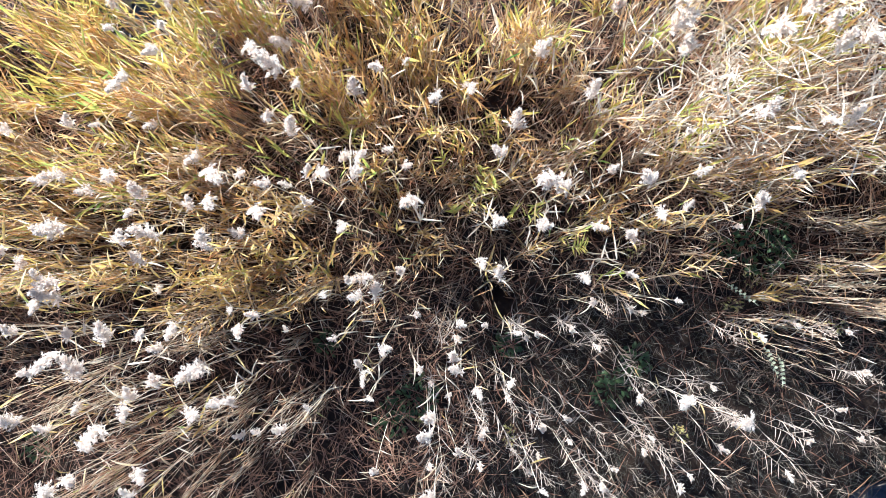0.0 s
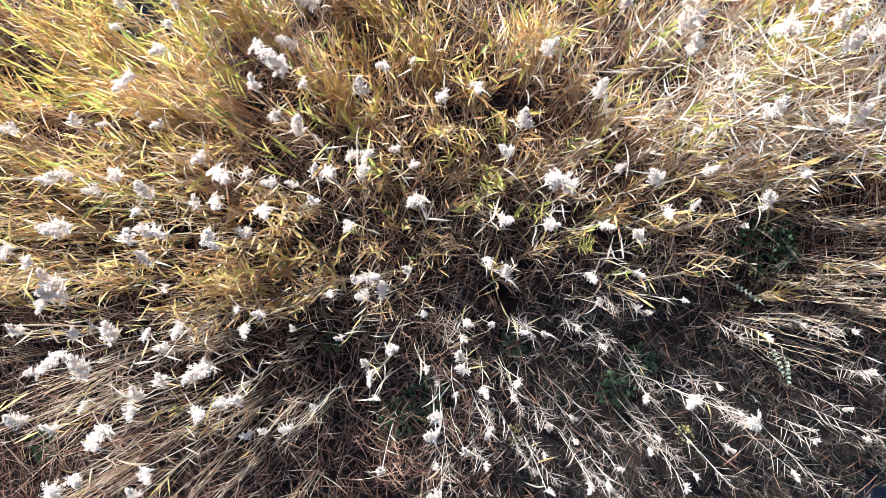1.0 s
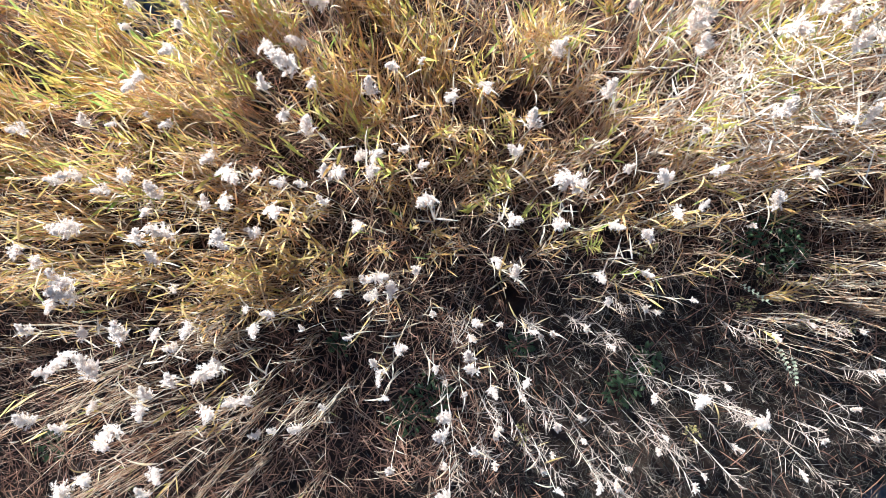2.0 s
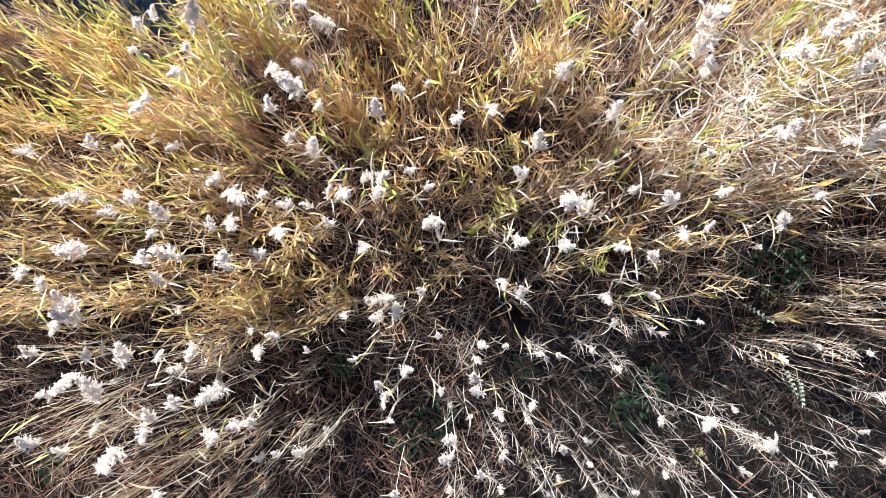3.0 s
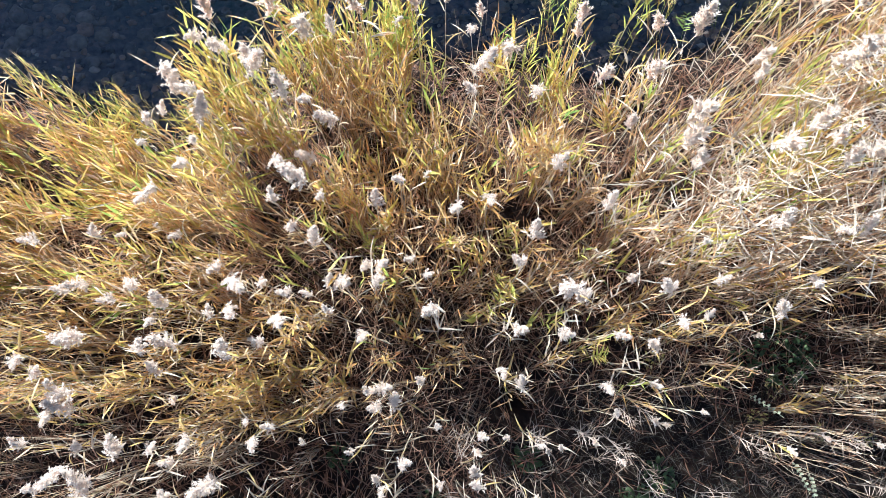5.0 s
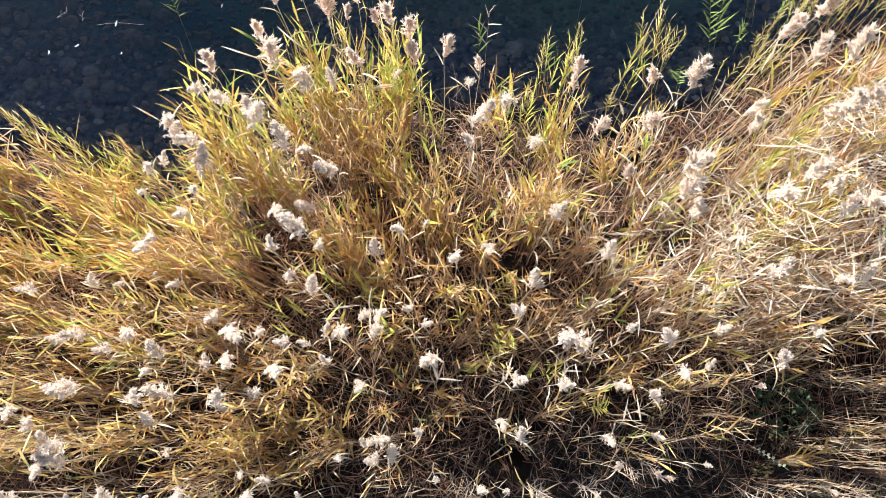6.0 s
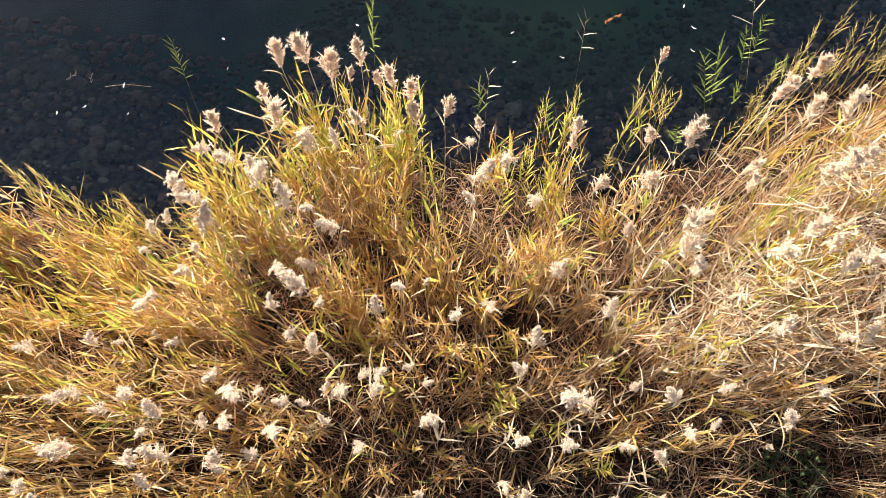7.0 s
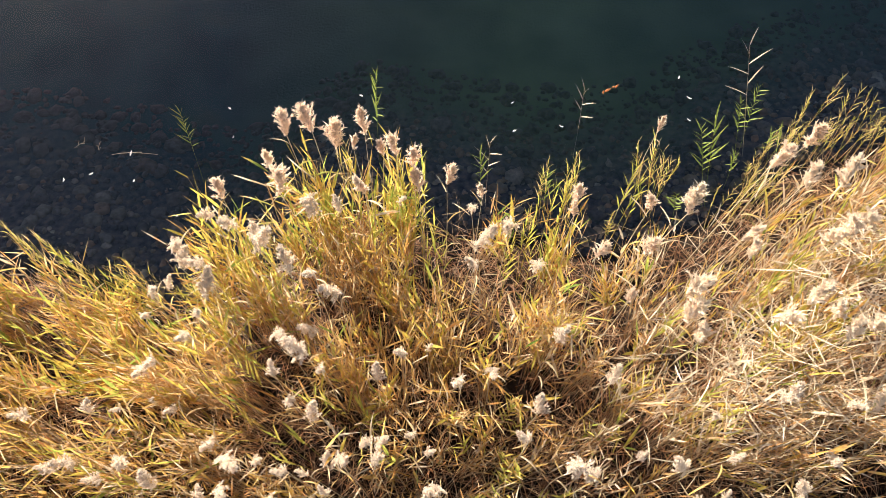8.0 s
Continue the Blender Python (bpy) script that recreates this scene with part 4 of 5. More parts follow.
SPRAYS = [
    (-1.7, 3.3, 1.8), (-1.3, 3.55, 1.9), (-2.3, 2.75, 1.6), (-0.9, 3.3, 1.8), (1.1, 3.3, 1.4), (0.5, 3.2, 1.4),
    (-2.0, 2.92, 1.7), (-2.15, 3.1, 1.6), (-0.77, 3.73, 1.9), (-0.52, 3.74, 1.9), (-0.38, 3.08, 1.7), (0.88, 3.54, 1.3), (1.23, 3.97, 1.3), (2.01, 3.98, 1.4),
    (3.73, 3.13, 1.6), (3.23, 2.78, 1.5), (3.53, 2.96, 1.5), (2.52, 1.41, 1.6), (2.4, 1.47, 1.6), (1.16, 2.16, 1.6), (-1.8, 1.02, 1.6), (-3.08, 1.68, 1.5),
    (-3.38, 1.36, 1.2), (-4.22, 2.82, 1.1), (-4.57, 3.19, 1.0), (-3.79, 2.76, 1.1), (-3.49, 2.67, 1.1), (-2.22, 2.56, 1.6), (-0.94, 1.4, 1.4),
    (0.18, 0.65, 1.3), (0.34, 0.89, 1.4), (1.44, 1.32, 1.4), (-4.17, 1.79, 1.3), (-4.13, 0.91, 1.3), (-2.54, 2.19, 1.5), (-1.55, 1.44, 1.6), (0.49, 1.56, 1.3),
    (2.29, 2.16, 1.6), (0.86, 0.54, 1.3), (1.53, 0.12, 1.2), (1.64, 1.79, 1.5),
    (-2.75, 1.2, 1.5), (-3.6, 2.1, 1.3), (-2.95, 2.45, 1.3), (-4.6, 2.3, 1.2), (-3.3, 0.75, 1.4), (-2.2, 1.75, 1.6), (-0.5, 2.4, 1.6), (0.1, 1.3, 1.4), (3.9, 2.3, 1.5), (3.1, 2.0, 1.5),
]
PALE_SHOOTS = [
    (3.17, 5.38, 1.93, 3.99, 5.26), (1.60, 5.61, 0.77, 1.70, 5.49), (0.34, 4.48, 1.25, 0.36, 4.36),
]
YELLOW_WEEDS = [(3.47, -0.11, 0.14), (4.21, -0.05, 0.14), (4.4, -0.62, 0.16), (3.95, -0.56, 0.12), (3.24, -0.41, 0.12), (0.74, -1.85, 0.14), (-0.24, -1.66, 0.12), (2.64, -1.85, 0.13), (2.14, 0.21, 0.14), (0.96, 0.21, 0.12)]
LONG_STALKS = [
    (1.08, -1.22, 1.45, -1.51), (1.83, -0.77, 1.87, -1.24), (1.78, -1.38, 1.9, -1.64), (2.21, -1.26, 2.32, -1.3), (2.57, -1.25, 2.72, -1.35),
    (2.97, -1.44, 2.88, -1.48), (0.76, -1.91, 0.99, -2.03), (1.36, -1.84, 1.47, -2.06), (0.52, -0.9, 0.6, -1.32), (1, -1.44, 0.92, -1.48),
    (-0.09, -1.34, -0.01, -2.06), (0.28, -1.94, 0.31, -1.9), (2.3, -1.49, 2.61, -2), (2.14, -1.69, 2.29, -2.08),
]
LEANING_STALKS = [
    (3.36, -1.62, 3.45, -2.06), (3.56, -1.73, 3.51, -1.64), (3.77, -1.49, 3.98, -1.61), (2.97, -0.51, 2.94, -0.71), (3.85, -0.6, 3.61, -0.6),
    (4.13, -1.07, 3.99, -0.99), (0.71, -0.57, 0.75, -0.61), (1.88, -0.22, 1.83, -0.41), (1.45, -0.61, 1.4, -0.77), (0.26, -1.29, 0.41, -1.53),
    (1.47, -2.17, 1.6, -2.16), (0.06, -0.43, 0.15, -0.74), (0.51, -1.48, 0.65, -1.69), (1.2, -0.47, 1.19, -0.53),
]


count = 0
for crest, group in (SHORE_A, SHORE_B, SHORE_C, MID_A, MID_B, MID_C, BANK_A, BANK_B, BANK_C):
    for i, (px, py, size) in enumerate(group):
        c = 0 if size < 0.11 else 1 if size < 0.2 else 2
        reed, mid = (FADED_KINDS if crest > 2 and px > 1.8 and py < 3.5 else SHORE_KINDS if crest > 2 and (py > 3.2 or px > 1.0) else KINDS)[c][count % 5]
        wide = min(1.35, max(0.7, size / (0.085, 0.14, 0.23)[c]))
        top = crest + 0.14 * math.sin(2.3 * i)
        turn = rng.random() * 360
        out = Vector((px, py)) * (0.035 if crest > 2 else 0.06) + Vector(rng.normal(0, 0.06, 2))
        foot = Vector((px - out.x, py - out.y))
        fz = float(ground_z(foot.x, foot.y)) - 0.03
        tall = (top - fz) / mid[2]
        m = pose(0, 0, 0, 0, 0, turn)
        mid2 = m @ Vector((mid[0] * wide, mid[1] * wide, 0))
        dx, dy = px - foot.x - mid2.x, py - foot.y - mid2.y
        rot = Vector((0, 0, 1)).rotation_difference(Vector((dx, dy, top - fz)).normalized()).to_matrix().to_4x4()
        full = Matrix.Translation((foot.x, foot.y, fz)) @ rot @ m @ Matrix.Diagonal((wide, wide, tall, 1))
        # put the plume exactly where it stands
        got = full @ Vector(mid)
        full = Matrix.Translation((px - got.x, py - got.y, 0)) @ full
        copy_thing(reed, full)
        count += 1
for reed, mid in sum(KINDS + SHORE_KINDS + FADED_KINDS, []):
    for o in (*reed.children_recursive, reed):
        bpy.data.objects.remove(o)

# ---- green reeds standing in the shallows ----


def straight_leaf(length, half, material):
    """A stiff pointed leaf from the origin towards +x."""
    t = np.linspace(0, 1, 6)
    P = np.stack([length * t, 0 * t, -0.12 * length * t * t], -1)
    W = half * np.array([0.5, 1.0, 0.95, 0.7, 0.4, 0.03])
    return mesh_of("leaf", [(*blades(P[None], W[None], np.array([[0, 1.0, 0.2]])), 0)], [material])


SHOOT_LEAVES = [straight_leaf(0.17 + 0.03 * i, 0.0085 + 0.001 * i, M_SHOOT) for i in range(4)]


def green_reed(leaf_count, label, name="green_reed", leaves=SHOOT_LEAVES, material=M_SHOOT, group="green reeds in the shallows", closer=0):
    reed = new(name)
    me, P = single_stem(2.0, rng.normal(0, 0.06, 2), 0.0035, material)
    part("stem", me, reed)
    plane = rng.random() * 360
    for i in range(leaf_count):
        a = 0.5 + 0.5 * ((i + 1) / leaf_count) ** 0.8
        k = min(5, int(a * 6))
        u = a * 6 - k
        leaf = part("leaf", leaves[int(rng.integers(0, 4))], reed)
        steep = -rng.uniform(46, 72) - closer if i < leaf_count - 2 else -75
        leaf.matrix_basis = Matrix.Translation(P[k] * (1 - u) + P[k + 1] * u) @ pose(0, 0, 0, 0, steep, plane + i * 180 + rng.normal(0, 25)) @ Matrix.Scale(1.2 - 0.4 * (i / leaf_count), 4)
    return tagged(reed, label, "reed", group), P[-1]


GREEN_KINDS = [green_reed(k, "upright green reed with pointed leaves in shallow water") for k in (16, 18, 14)]


def stand(kind, px, py, top, fx, fy):
    """Stands a copy of a 2 m reed with its foot at fx, fy and its tip at px, py, top."""
    reed, tip = kind
    foot = Vector((fx, fy, float(ground_z(fx, fy)) - 0.03))
    reach = Vector((px, py, top)) - foot
    tall = reach.length / 2.22
    wide = max(0.8, min(1.0, tall))
    turn = pose(0, 0, 0, 0, 0, rng.random() * 360) @ Matrix.Diagonal((wide, wide, tall, 1))
    lean = (turn @ (Vector(tip) + Vector((0, 0, 0.22)))).rotation_difference(reach).to_matrix().to_4x4()
    copy_thing(reed, Matrix.Translation(foot) @ lean @ turn)


for i, row in enumerate(SHOOTS):
    stand(GREEN_KINDS[i % 3], *row)
for reed, tip in GREEN_KINDS:
    for o in (*reed.children_recursive, reed):
        bpy.data.objects.remove(o)

# ---- yellow-green leafy reeds that stand out along the waterline ----
M_GOLD = plant_material("golden_leaf", [(0.3, 0.36, 0.08), LIME, (0.55, 0.45, 0.14), STRAW, OCHRE, LIME], 0.5, 1.5, island=False)
GOLD_LEAVES = [straight_leaf(0.2 + 0.03 * i, 0.0058 + 0.0005 * i, M_GOLD) for i in range(4)]
GOLD_KINDS = [green_reed(k, "yellow-green leafy reed at the water's edge", "golden_reed", GOLD_LEAVES, M_GOLD, "leafy reeds at the waterline", 20) for k in (9, 11, 8)]
for i, (px, py, top) in enumerate(GOLDEN):
    for j in range(2 + i % 2):
        tx, ty, tz = px + rng.normal(0, 0.09) * (j > 0), py + rng.normal(0, 0.07) * (j > 0) - 0.05 * j, top - 0.14 * j
        fx, fy = tx * 0.95 + rng.normal(0, 0.05), ty - 0.22 + rng.normal(0, 0.05)
        stand(GOLD_KINDS[(i + j) % 3], tx, ty, tz, fx, fy)
for i, (px, py, top, fx, fy) in enumerate(TALL_GOLD):
    stand(GOLD_KINDS[i % 3], px, py, top, fx, fy)
    for j in range(2 if fx < 4 else 1):
        stand(GOLD_KINDS[(i + j + 1) % 3], px + rng.normal(0, 0.07), py + rng.normal(0, 0.04) - 0.04, top - 0.12 - 0.1 * j, fx + rng.normal(0, 0.04), fy + rng.normal(0, 0.04))
# a dense fringe of them where the bank runs out to the east
for i in range(34):
    fx = 3.75 + 2.2 * (i * 0.618 % 1)
    fy = float(shore(fx)) - 0.15 + 0.55 * (i * 0.377 % 1)
    stand(GOLD_KINDS[i % 3], fx + rng.normal(0.02, 0.1), fy + 0.14 + rng.normal(0, 0.05), rng.uniform(0.45, 0.95), fx, fy)
for i in range(16):
    fx = 3.15 + 0.75 * (i * 0.618 % 1)
    fy = float(shore(fx)) - 0.25 + 0.4 * (i * 0.377 % 1)
    stand(GOLD_KINDS[i % 3], fx + rng.normal(0.1, 0.08), fy + 0.16 + rng.normal(0, 0.05), rng.uniform(0.5, 1.0), fx, fy)
# broad-leaved yellow-green reeds standing out among the dry ones
M_SPRAY = plant_material("spray_leaf", [(0.16, 0.24, 0.05), (0.36, 0.4, 0.08), (0.6, 0.52, 0.12), (0.68, 0.5, 0.12), LIME], 0.5, 1.5, island=False)
SPRAY_LEAVES = [straight_leaf(0.24 + 0.04 * i, 0.0095 + 0.001 * i, M_SPRAY) for i in range(4)]
SPRAY_KINDS = [green_reed(k, "broad-leaved yellow-green reed among dry reeds", "leafy_reed", SPRAY_LEAVES, M_SPRAY, "leafy reeds among dry ones", 8) for k in (7, 9, 6)]
for i, (px, py, top) in enumerate(SPRAYS):
    for j in range(3):
        tx, ty, tz = px + rng.normal(0, 0.1), py + rng.normal(0, 0.1), top - 0.12 * j
        stand(SPRAY_KINDS[(i + j) % 3], tx, ty, tz, tx * 0.9 + rng.normal(0, 0.06), ty * 0.9 + rng.normal(0, 0.06))
PALE_LEAVES = [straight_leaf(0.22 + 0.03 * i, 0.0085, M_PALE_STEM) for i in range(4)]
PALE_KIND = green_reed(6, "tall dead reed with few broad bleached leaves", "bleached_reed", PALE_LEAVES, M_PALE_STEM, "bleached reeds in the shallows", -12)
for row in PALE_SHOOTS:
    stand(PALE_KIND, *row)
for reed, tip in (*GOLD_KINDS, *SPRAY_KINDS, PALE_KIND):
    for o in (*reed.children_recursive, reed):
        bpy.data.objects.remove(o)

# ---- bleached grass stalks on the open ground ----


def panicle_mesh(length):
    """Fine dry twigs in pairs up the top of a stalk, each with short side twigs."""
    n = 12
    a = np.repeat(np.linspace(0.0, 0.9, n // 2), 2)
    az = np.tile([0, np.pi], n // 2) + np.repeat(np.arange(n // 2) * 1.2, 2) + rng.normal(0, 0.3, n)
    L = length * spread(n, 0.3, 0.55) * (1.1 - a * 0.6)
    t = np.array([0, 0.5, 1.0])
    out = spread(n, 0.4, 0.75)
    way = np.stack([np.cos(az) * out, np.sin(az) * out, 0.8 + 0 * az], -1)
    P = (np.array([0, 0, 1.0]) * (a * length)[:, None])[:, None] + way[:, None] * (L[:, None] * t)[..., None]
    own = np.repeat(np.arange(n), 5)
    u = np.tile(np.linspace(0.3, 0.95, 5), n)
    d = way[own] + rng.normal(0, 0.4, (n * 5, 3))
    root = (np.array([0, 0, 1.0]) * (a * length)[own][:, None]) + way[own] * (L[own] * u)[:, None]
    Q = root[:, None] + d[:, None] * (L[own] * spread(n * 5, 0.12, 0.3))[:, None, None] * t[None, :, None]
    S = np.cross(d, np.array([0, 0, 1.0]))
    S /= np.linalg.norm(S, axis=1, keepdims=True) + 1e-6
    W = spread(n * 5, 0.0014, 0.003)[:, None] * np.array([0.7, 1.0, 0.1])[None]
    axis = np.stack([0 * t, 0 * t, length * t], -1)[None]
    return mesh_of("panicle", [(*blades(Q, W, S), 0), (*tubes(P, np.full((n, 3), 0.0016)), 0), (*tubes(axis, np.full((1, 3), 0.0022)), 0)], [M_GREY_PALE])


M_GREY_PALE = plant_material("bleached_twig", [(0.26, 0.18, 0.12), (0.46, 0.35, 0.25), (0.68, 0.56, 0.43)], 0.15, 1.2)


def dry_stalk(tip):
    """A stalk of 1.3 m with leaves that point up along it, and a small head."""
    stalk = new("dry_stalk")
    me, P = single_stem(1.12, rng.normal(0, 0.04, 2), 0.0034, M_GREY_PALE)
    part("stem", me, stalk)
    if tip:
        part("plume", plume_mesh(0.2, 0.5, 0.3, M_PLUME), stalk, "small white seed plume").location = P[-1]
    else:
        part("panicle", panicle_mesh(0.3), stalk, "bleached feathery seed branches").location = P[-1]
    turn = rng.random() * 360
    for i in range(11):
        s = 0.38 + 0.058 * i
        k = min(5, int(s * 6))
        leaf = part("leaf", STALK_LEAVES[i % 3], stalk)
        leaf.matrix_basis = Matrix.Translation(P[k] + (P[k + 1] - P[k]) * (s * 6 - k)) @ pose(0, 0, 0, 0, -rng.uniform(42, 62), turn + 180 * i + rng.normal(0, 40))
    return tagged(stalk, "bleached dry reed stalk with ascending leaves" + (" and white plume" if tip else ""), "reed stalk", "dry stalks on open ground")


STALK_LEAVES = [straight_leaf(0.17 + 0.04 * i, 0.0042, M_GREY_PALE) for i in range(3)]
STALK_KINDS = [dry_stalk(i % 2) for i in range(6)]
for i, (px, py) in enumerate(STALKS[1::2]):
    tall = 0.9 * rng.uniform(0.75, 1.0)
    fx, fy = px * 0.93 + rng.normal(0, 0.05), py * 0.93 + rng.normal(0, 0.05)
    rot = Vector((0, 0, 1)).rotation_difference(Vector((px - fx, py - fy, 1.25))).to_matrix().to_4x4()
    copy_thing(STALK_KINDS[(2 * i + 1) % 6], Matrix.Translation((fx, fy, float(ground_z(fx, fy)) - 0.02)) @ rot @ pose(0, 0, 0, 0, 0, rng.random() * 360) @ Matrix.Scale(tall, 4))
for i, (fx, fy, tx, ty) in enumerate(LONG_STALKS + LEANING_STALKS):
    fz = float(ground_z(fx, fy)) - 0.03
    away = Vector((tx - fx, ty - fy, 1.3 - fz))
    rot = Vector((0, 0, 1)).rotation_difference(away.normalized()).to_matrix().to_4x4()
    for j in range(2):
        off = Vector((rng.normal(0, 0.03 + 0.07 * j), rng.normal(0, 0.03 + 0.07 * j), 0))
        copy_thing(STALK_KINDS[(i + 3 * j) % 6], Matrix.Translation(Vector((fx, fy, fz)) + off) @ rot @ pose(0, 0, 0, 0, 0, rng.random() * 360) @ Matrix.Scale(away.length / 1.32 * (1 - 0.15 * j), 4))
for stalk in STALK_KINDS:
    for o in (*stalk.children_recursive, stalk):
        bpy.data.objects.remove(o)

# ---- reeds with broad bleached leaves ----
BROAD_LEAVES = [straight_leaf(0.15 + 0.03 * i, 0.007 + 0.0008 * i, m) for i, m in enumerate((M_PALE_STEM, M_PALE_STEM, M_STRAW_LEAF, M_PALE_STEM))]


def broad_reed():
    reed = new("broad_leaved_reed")
    me, P = single_stem(1.5, rng.normal(0, 0.06, 2), 0.004, M_PALE_STEM)
    part("stem", me, reed)
    for i in range(7):
        leaf = part("leaf", BROAD_LEAVES[int(rng.integers(0, 4))], reed)
        leaf.matrix_basis = Matrix.Translation(P[3 + i // 2]) @ pose(0, 0, 0, rng.normal(0, 20), -rng.uniform(0, 40), rng.random() * 360)
    return tagged(reed, "dry reed with broad bleached papery leaves", "reed", "reeds with broad leaves")


BROAD_KINDS = [broad_reed() for i in range(3)]
for i, (px, py) in enumerate(BROAD):
    fx, fy = px * 0.95, py * 0.95
    rot = Vector((0, 0, 1)).rotation_difference(Vector((px - fx, py - fy, 1.5)).normalized()).to_matrix().to_4x4()
    copy_thing(BROAD_KINDS[i % 3], Matrix.Translation((fx, fy, float(ground_z(fx, fy)) - 0.02)) @ rot @ pose(0, 0, 0, 0, 0, rng.random() * 360))
for reed in BROAD_KINDS:
    for o in (*reed.children_recursive, reed):
        bpy.data.objects.remove(o)

# ---- green weeds ----


def foliage_mesh(radius, count):
    az = rng.random(count) * 2 * np.pi
    r = radius * np.sqrt(rng.random(count))
    z = radius * spread(count, 0.1, 1.0) * (1.1 - 0.6 * r / radius)
    L = spread(count, 0.04, 0.085)
    t = np.array([0, 0.35, 0.7, 1.0])
    face = az + rng.normal(0, 0.8, count)
    P = np.empty((count, 4, 3))
    P[:, :, 0] = (np.cos(az) * r)[:, None] + (np.cos(face) * L)[:, None] * t
    P[:, :, 1] = (np.sin(az) * r)[:, None] + (np.sin(face) * L)[:, None] * t
    P[:, :, 2] = z[:, None] + L[:, None] * (0.5 * t - 0.6 * t * t)
    S = np.stack([-np.sin(face), np.cos(face), rng.normal(0, 0.3, count)], -1)
    W = (L * 0.24)[:, None] * np.array([0.35, 1.0, 0.85, 0.06])[None]
    return mesh_of("foliage", [(*blades(P, W, S), 0)], [M_WEED])


def twig_mesh(radius, az):
    t = np.linspace(0, 1, 4)
    P = np.stack([math.cos(az) * radius * 0.7 * t ** 1.3, math.sin(az) * radius * 0.7 * t ** 1.3, radius * rng.uniform(0.5, 0.95) * t], -1)
    return mesh_of("stem", [(*tubes(P[None], np.full((1, 4), 0.003)), 0)], [M_WEED])


for i, (px, py, wide) in enumerate(WEEDS):
    r = wide * (1.0 if i == 0 else 0.8)
    weed = new("leafy_weed")
    weed.location = (px, py, float(ground_z(px, py)) - 0.01)
    weed.scale = (1, 1, 2.4 if i == 0 else 1)
    for k in range(9):
        part("stem", twig_mesh(r, 2.4 * k), weed)
    part("foliage", foliage_mesh(r, int(1300 * r * r + 40)), weed)
    tagged(weed, "low green weed with small pointed leaves", "weed", "green weeds")


def round_leaf(radius):
    a = np.arange(8) * math.pi / 4
    v = np.array([(0, 0, 0)] + [(radius * (1 + math.cos(t)), radius * 0.85 * math.sin(t), 0.15 * radius * math.cos(2 * t)) for t in a])
    v[0] = (radius, 0, -0.1 * radius)
    q = np.array([(0, 1 + 2 * k, 1 + (2 * k + 1) % 8, 1 + (2 * k + 2) % 8) for k in range(4)])
    return mesh_of("leaf", [(v, q, 0)], [M_FLECK_GREEN])


M_FLECK_GREEN = plant_material("silver_green_leaf", [(0.4, 0.4, 0.2), (0.62, 0.6, 0.4)], 0.3, 9.0)
ROUND = round_leaf(0.017)
for px, py, turn in ((3.55, -0.81, 265), (3.11, -0.13, 310), (3.75, -0.95, 240), (4.2, -0.2, 10)):
    sprig = new("round_leaved_sprig")
    gz = float(ground_z(px, py))
    sprig.matrix_basis = Matrix.Translation((px, py, gz)) @ pose(0, 0, 0, 0, 0, turn)
    s = np.linspace(0, 1, 6)
    P = np.stack([0.34 * s ** 1.5, 0 * s, 0.5 * s], -1)
    part("stem", mesh_of("stem", [(*tubes(P[None], np.full((1, 6), 0.0025), 4), 0)], [M_FLECK_GREEN]), sprig)
    for i in range(12):
        a = 0.35 + 0.05 * i
        leaf = part("leaf", ROUND, sprig)
        leaf.matrix_basis = pose(0.34 * a ** 1.5, 0, 0.5 * a, 0, -20, 90 if i % 2 else -90)
    tagged(sprig, "pale green sprig with small round leaves", "weed", "round-leaved sprigs")

# ---- things afloat ----


def fleck_mesh(length, half, material):
    t = np.linspace(0, 1, 5)
    P = np.stack([length * (t - 0.5), 0.08 * length * np.sin(3 * t), 0.006 + 0.012 * t * t], -1)
    return mesh_of("floating_leaf", [(*blades(P[None], half * np.array([[0.2, 0.9, 1.0, 0.7, 0.1]]), np.array([[0, 1.0, 0.1]])), 0)], [material])


FLOAT_KINDS = [fleck_mesh(0.05 + 0.012 * i, 0.009 + 0.003 * (i % 2), M_FLECK) for i in range(4)]
for i, (px, py) in enumerate(FLECKS):
    ob = new("floating_leaf", FLOAT_KINDS[i % 4])
    ob.matrix_basis = pose(px, py, WATER + 0.002, 0, 0, rng.random() * 360)
    tagged(ob, "small pale dead leaf floating on the lake", "leaf", "floating leaves")
for dx, dy, size, turn in ((0, 0, 0.1, 30), (-0.06, -0.03, 0.07, 80), (0.09, 0.06, 0.06, 10), (0.14, 0.07, 0.08, 50)):
    ob = new("floating_leaf", fleck_mesh(size, size * 0.2, M_ORANGE))
    ob.matrix_basis = pose(2.14 + dx, 6.2 + dy, WATER + 0.002, 0, 0, turn)
    tagged(ob, "rust-orange dead leaf floating on the lake", "leaf", "floating leaves")


def floating_twig(x, y, length, turn, forks, label):
    t = np.linspace(0, 1, 6)
    P = [np.stack([length * (t - 0.5), 0.04 * length * np.sin(4 * t), 0.004 + 0 * t], -1)]
    for k in range(forks):
        a = -0.4 + 0.8 * k / max(1, forks - 1)
        side = 1 if k % 2 else -1
        P.append(np.stack([length * (a + 0.25 * t), side * 0.28 * length * t, 0.004 + 0.02 * t], -1))
    me = mesh_of("floating_twig", [(*tubes(np.array(P), np.full((len(P), 6), 0.0035) * np.linspace(1, 0.6, 6), 4), 0)], [M_PALE_STEM])
    ob = new("floating_twig", me)
    ob.matrix_basis = pose(x, y, WATER, 0, 0, turn)
    tagged(ob, label, "twig")


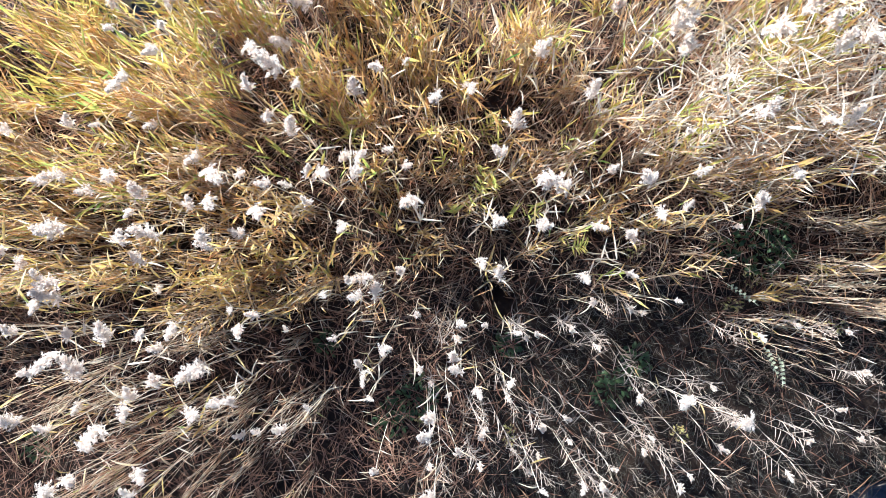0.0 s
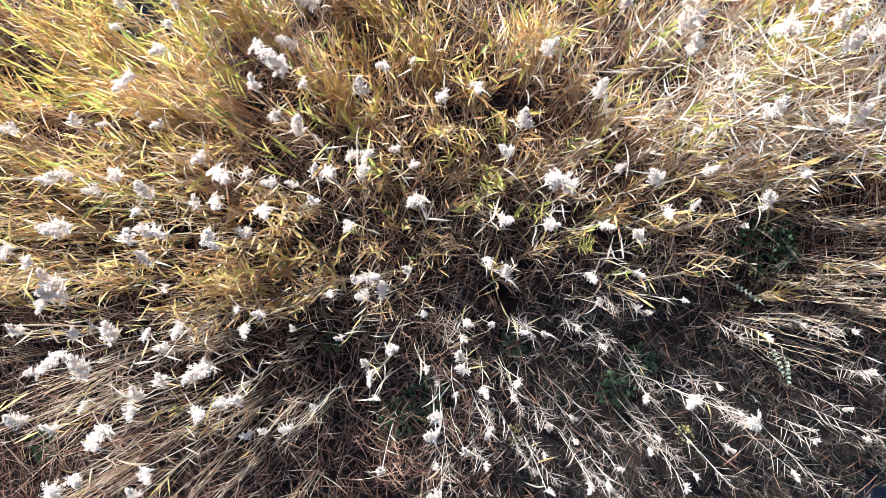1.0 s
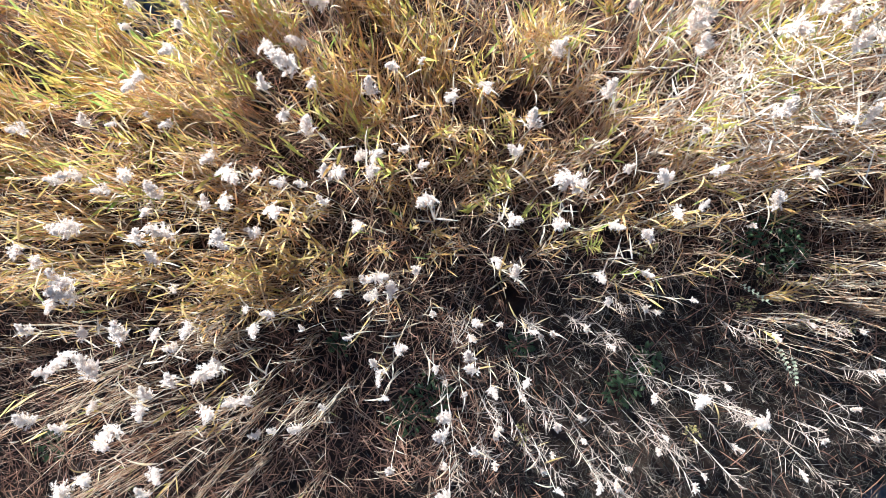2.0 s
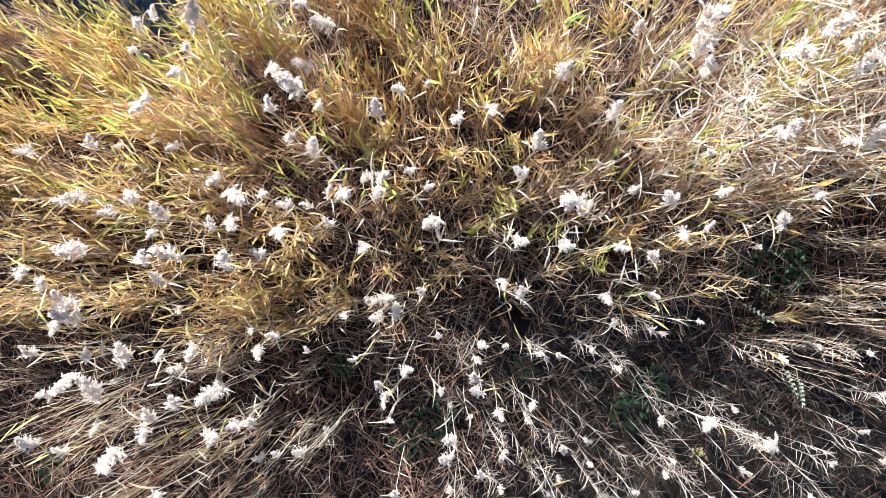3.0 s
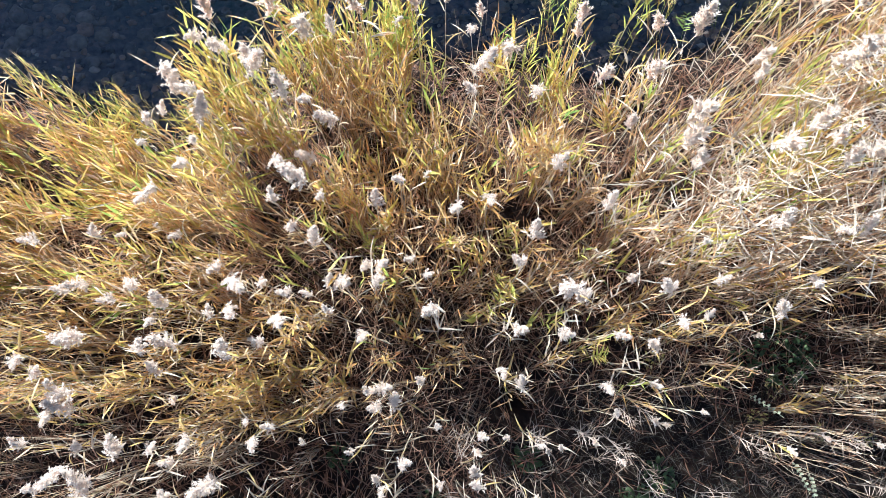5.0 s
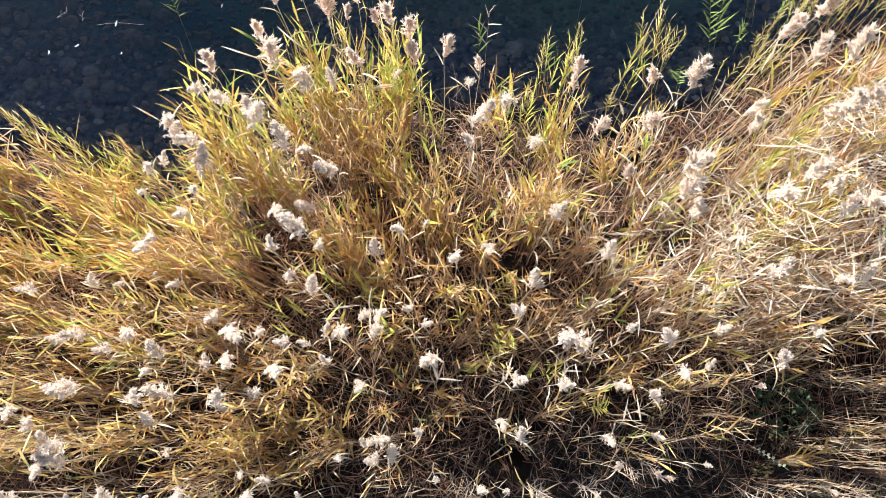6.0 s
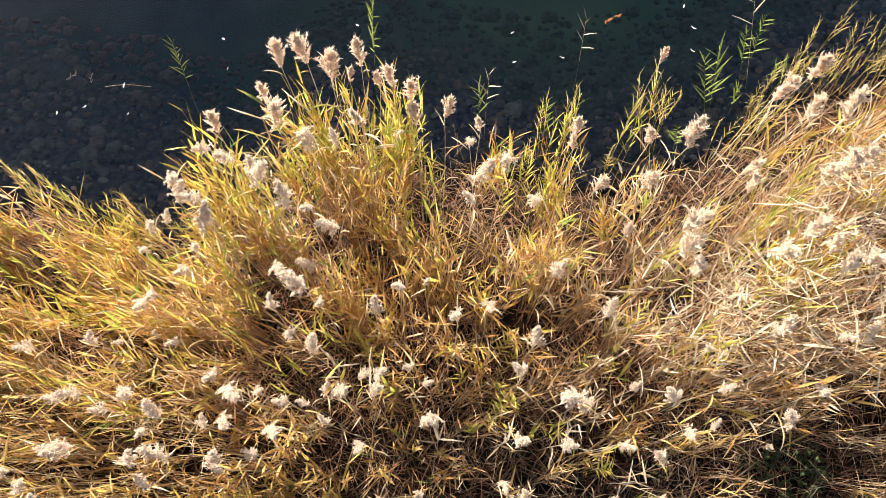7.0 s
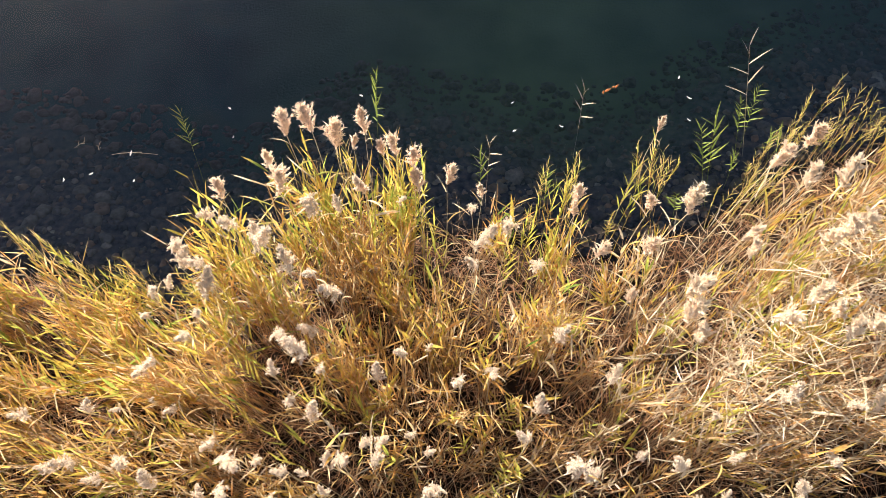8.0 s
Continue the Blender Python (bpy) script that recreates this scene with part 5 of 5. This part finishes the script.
floating_twig(-4.39, 5.15, 0.62, 2, 0, "thin bleached reed stem floating on the lake")
floating_twig(-5.17, 5.3, 0.16, 40, 4, "small forked dry twig floating on the lake")
floating_twig(-4.9, 5.26, 0.12, 100, 3, "small forked dry twig floating on the lake")

# ---- small yellowing weeds ----
M_YELLOW_WEED = plant_material("yellow_weed_leaf", [(0.3, 0.3, 0.07), (0.62, 0.5, 0.12), (0.72, 0.58, 0.24), (0.55, 0.3, 0.1)], 0.4, 4.0)
for px, py, r in YELLOW_WEEDS:
    weed = new("yellow_weed")
    weed.location = (px, py, float(ground_z(px, py)) - 0.01)
    weed.scale = (rng.uniform(0.55, 0.85), rng.uniform(0.45, 0.6), 1.0)
    weed.rotation_euler[2] = rng.random() * 6.28
    for k in range(6):
        part("stem", twig_mesh(r, 2.4 * k), weed)
    leaves = foliage_mesh(r, int(1600 * r * r + 10))
    leaves.materials.clear()
    leaves.materials.append(M_YELLOW_WEED)
    part("foliage", leaves, weed)
    tagged(weed, "small yellowing weed with pointed leaves on dark soil", "weed", "yellowing weeds")

# ---- reeds with long arching leaves over the water ----
LONG_LEAVES = [single_leaf(0.42 + 0.05 * i, 0.0095, m) for i, m in enumerate((M_GOLD, M_THING_LEAF, M_GOLD))]
for px, py, top, way in ((-1.98, 3.55, 1.75, 175), (-1.5, 3.6, 1.8, 160), (-1.75, 3.75, 1.6, 200), (-2.35, 3.2, 1.5, 170)):
    reed = new("arching_reed")
    gz = float(ground_z(px, py - 0.2)) - 0.03
    me, P = single_stem(top - gz, (0.0, 0.2), 0.0042, M_THING_STEM)
    part("stem", me, reed)
    for i in range(8):
        leaf = part("leaf", LONG_LEAVES[i % 3], reed)
        leaf.matrix_basis = Matrix.Translation(P[3 + i // 2] + np.array([0, 0, -0.05 * (i % 2)])) @ pose(0, 0, 0, 0, rng.uniform(-5, 15), way + rng.normal(0, 28) if i % 3 else way - 150)
    reed.location = (px, py - 0.2, gz)
    tagged(reed, "golden reed with long arching leaves over the water", "reed", "arching reeds")
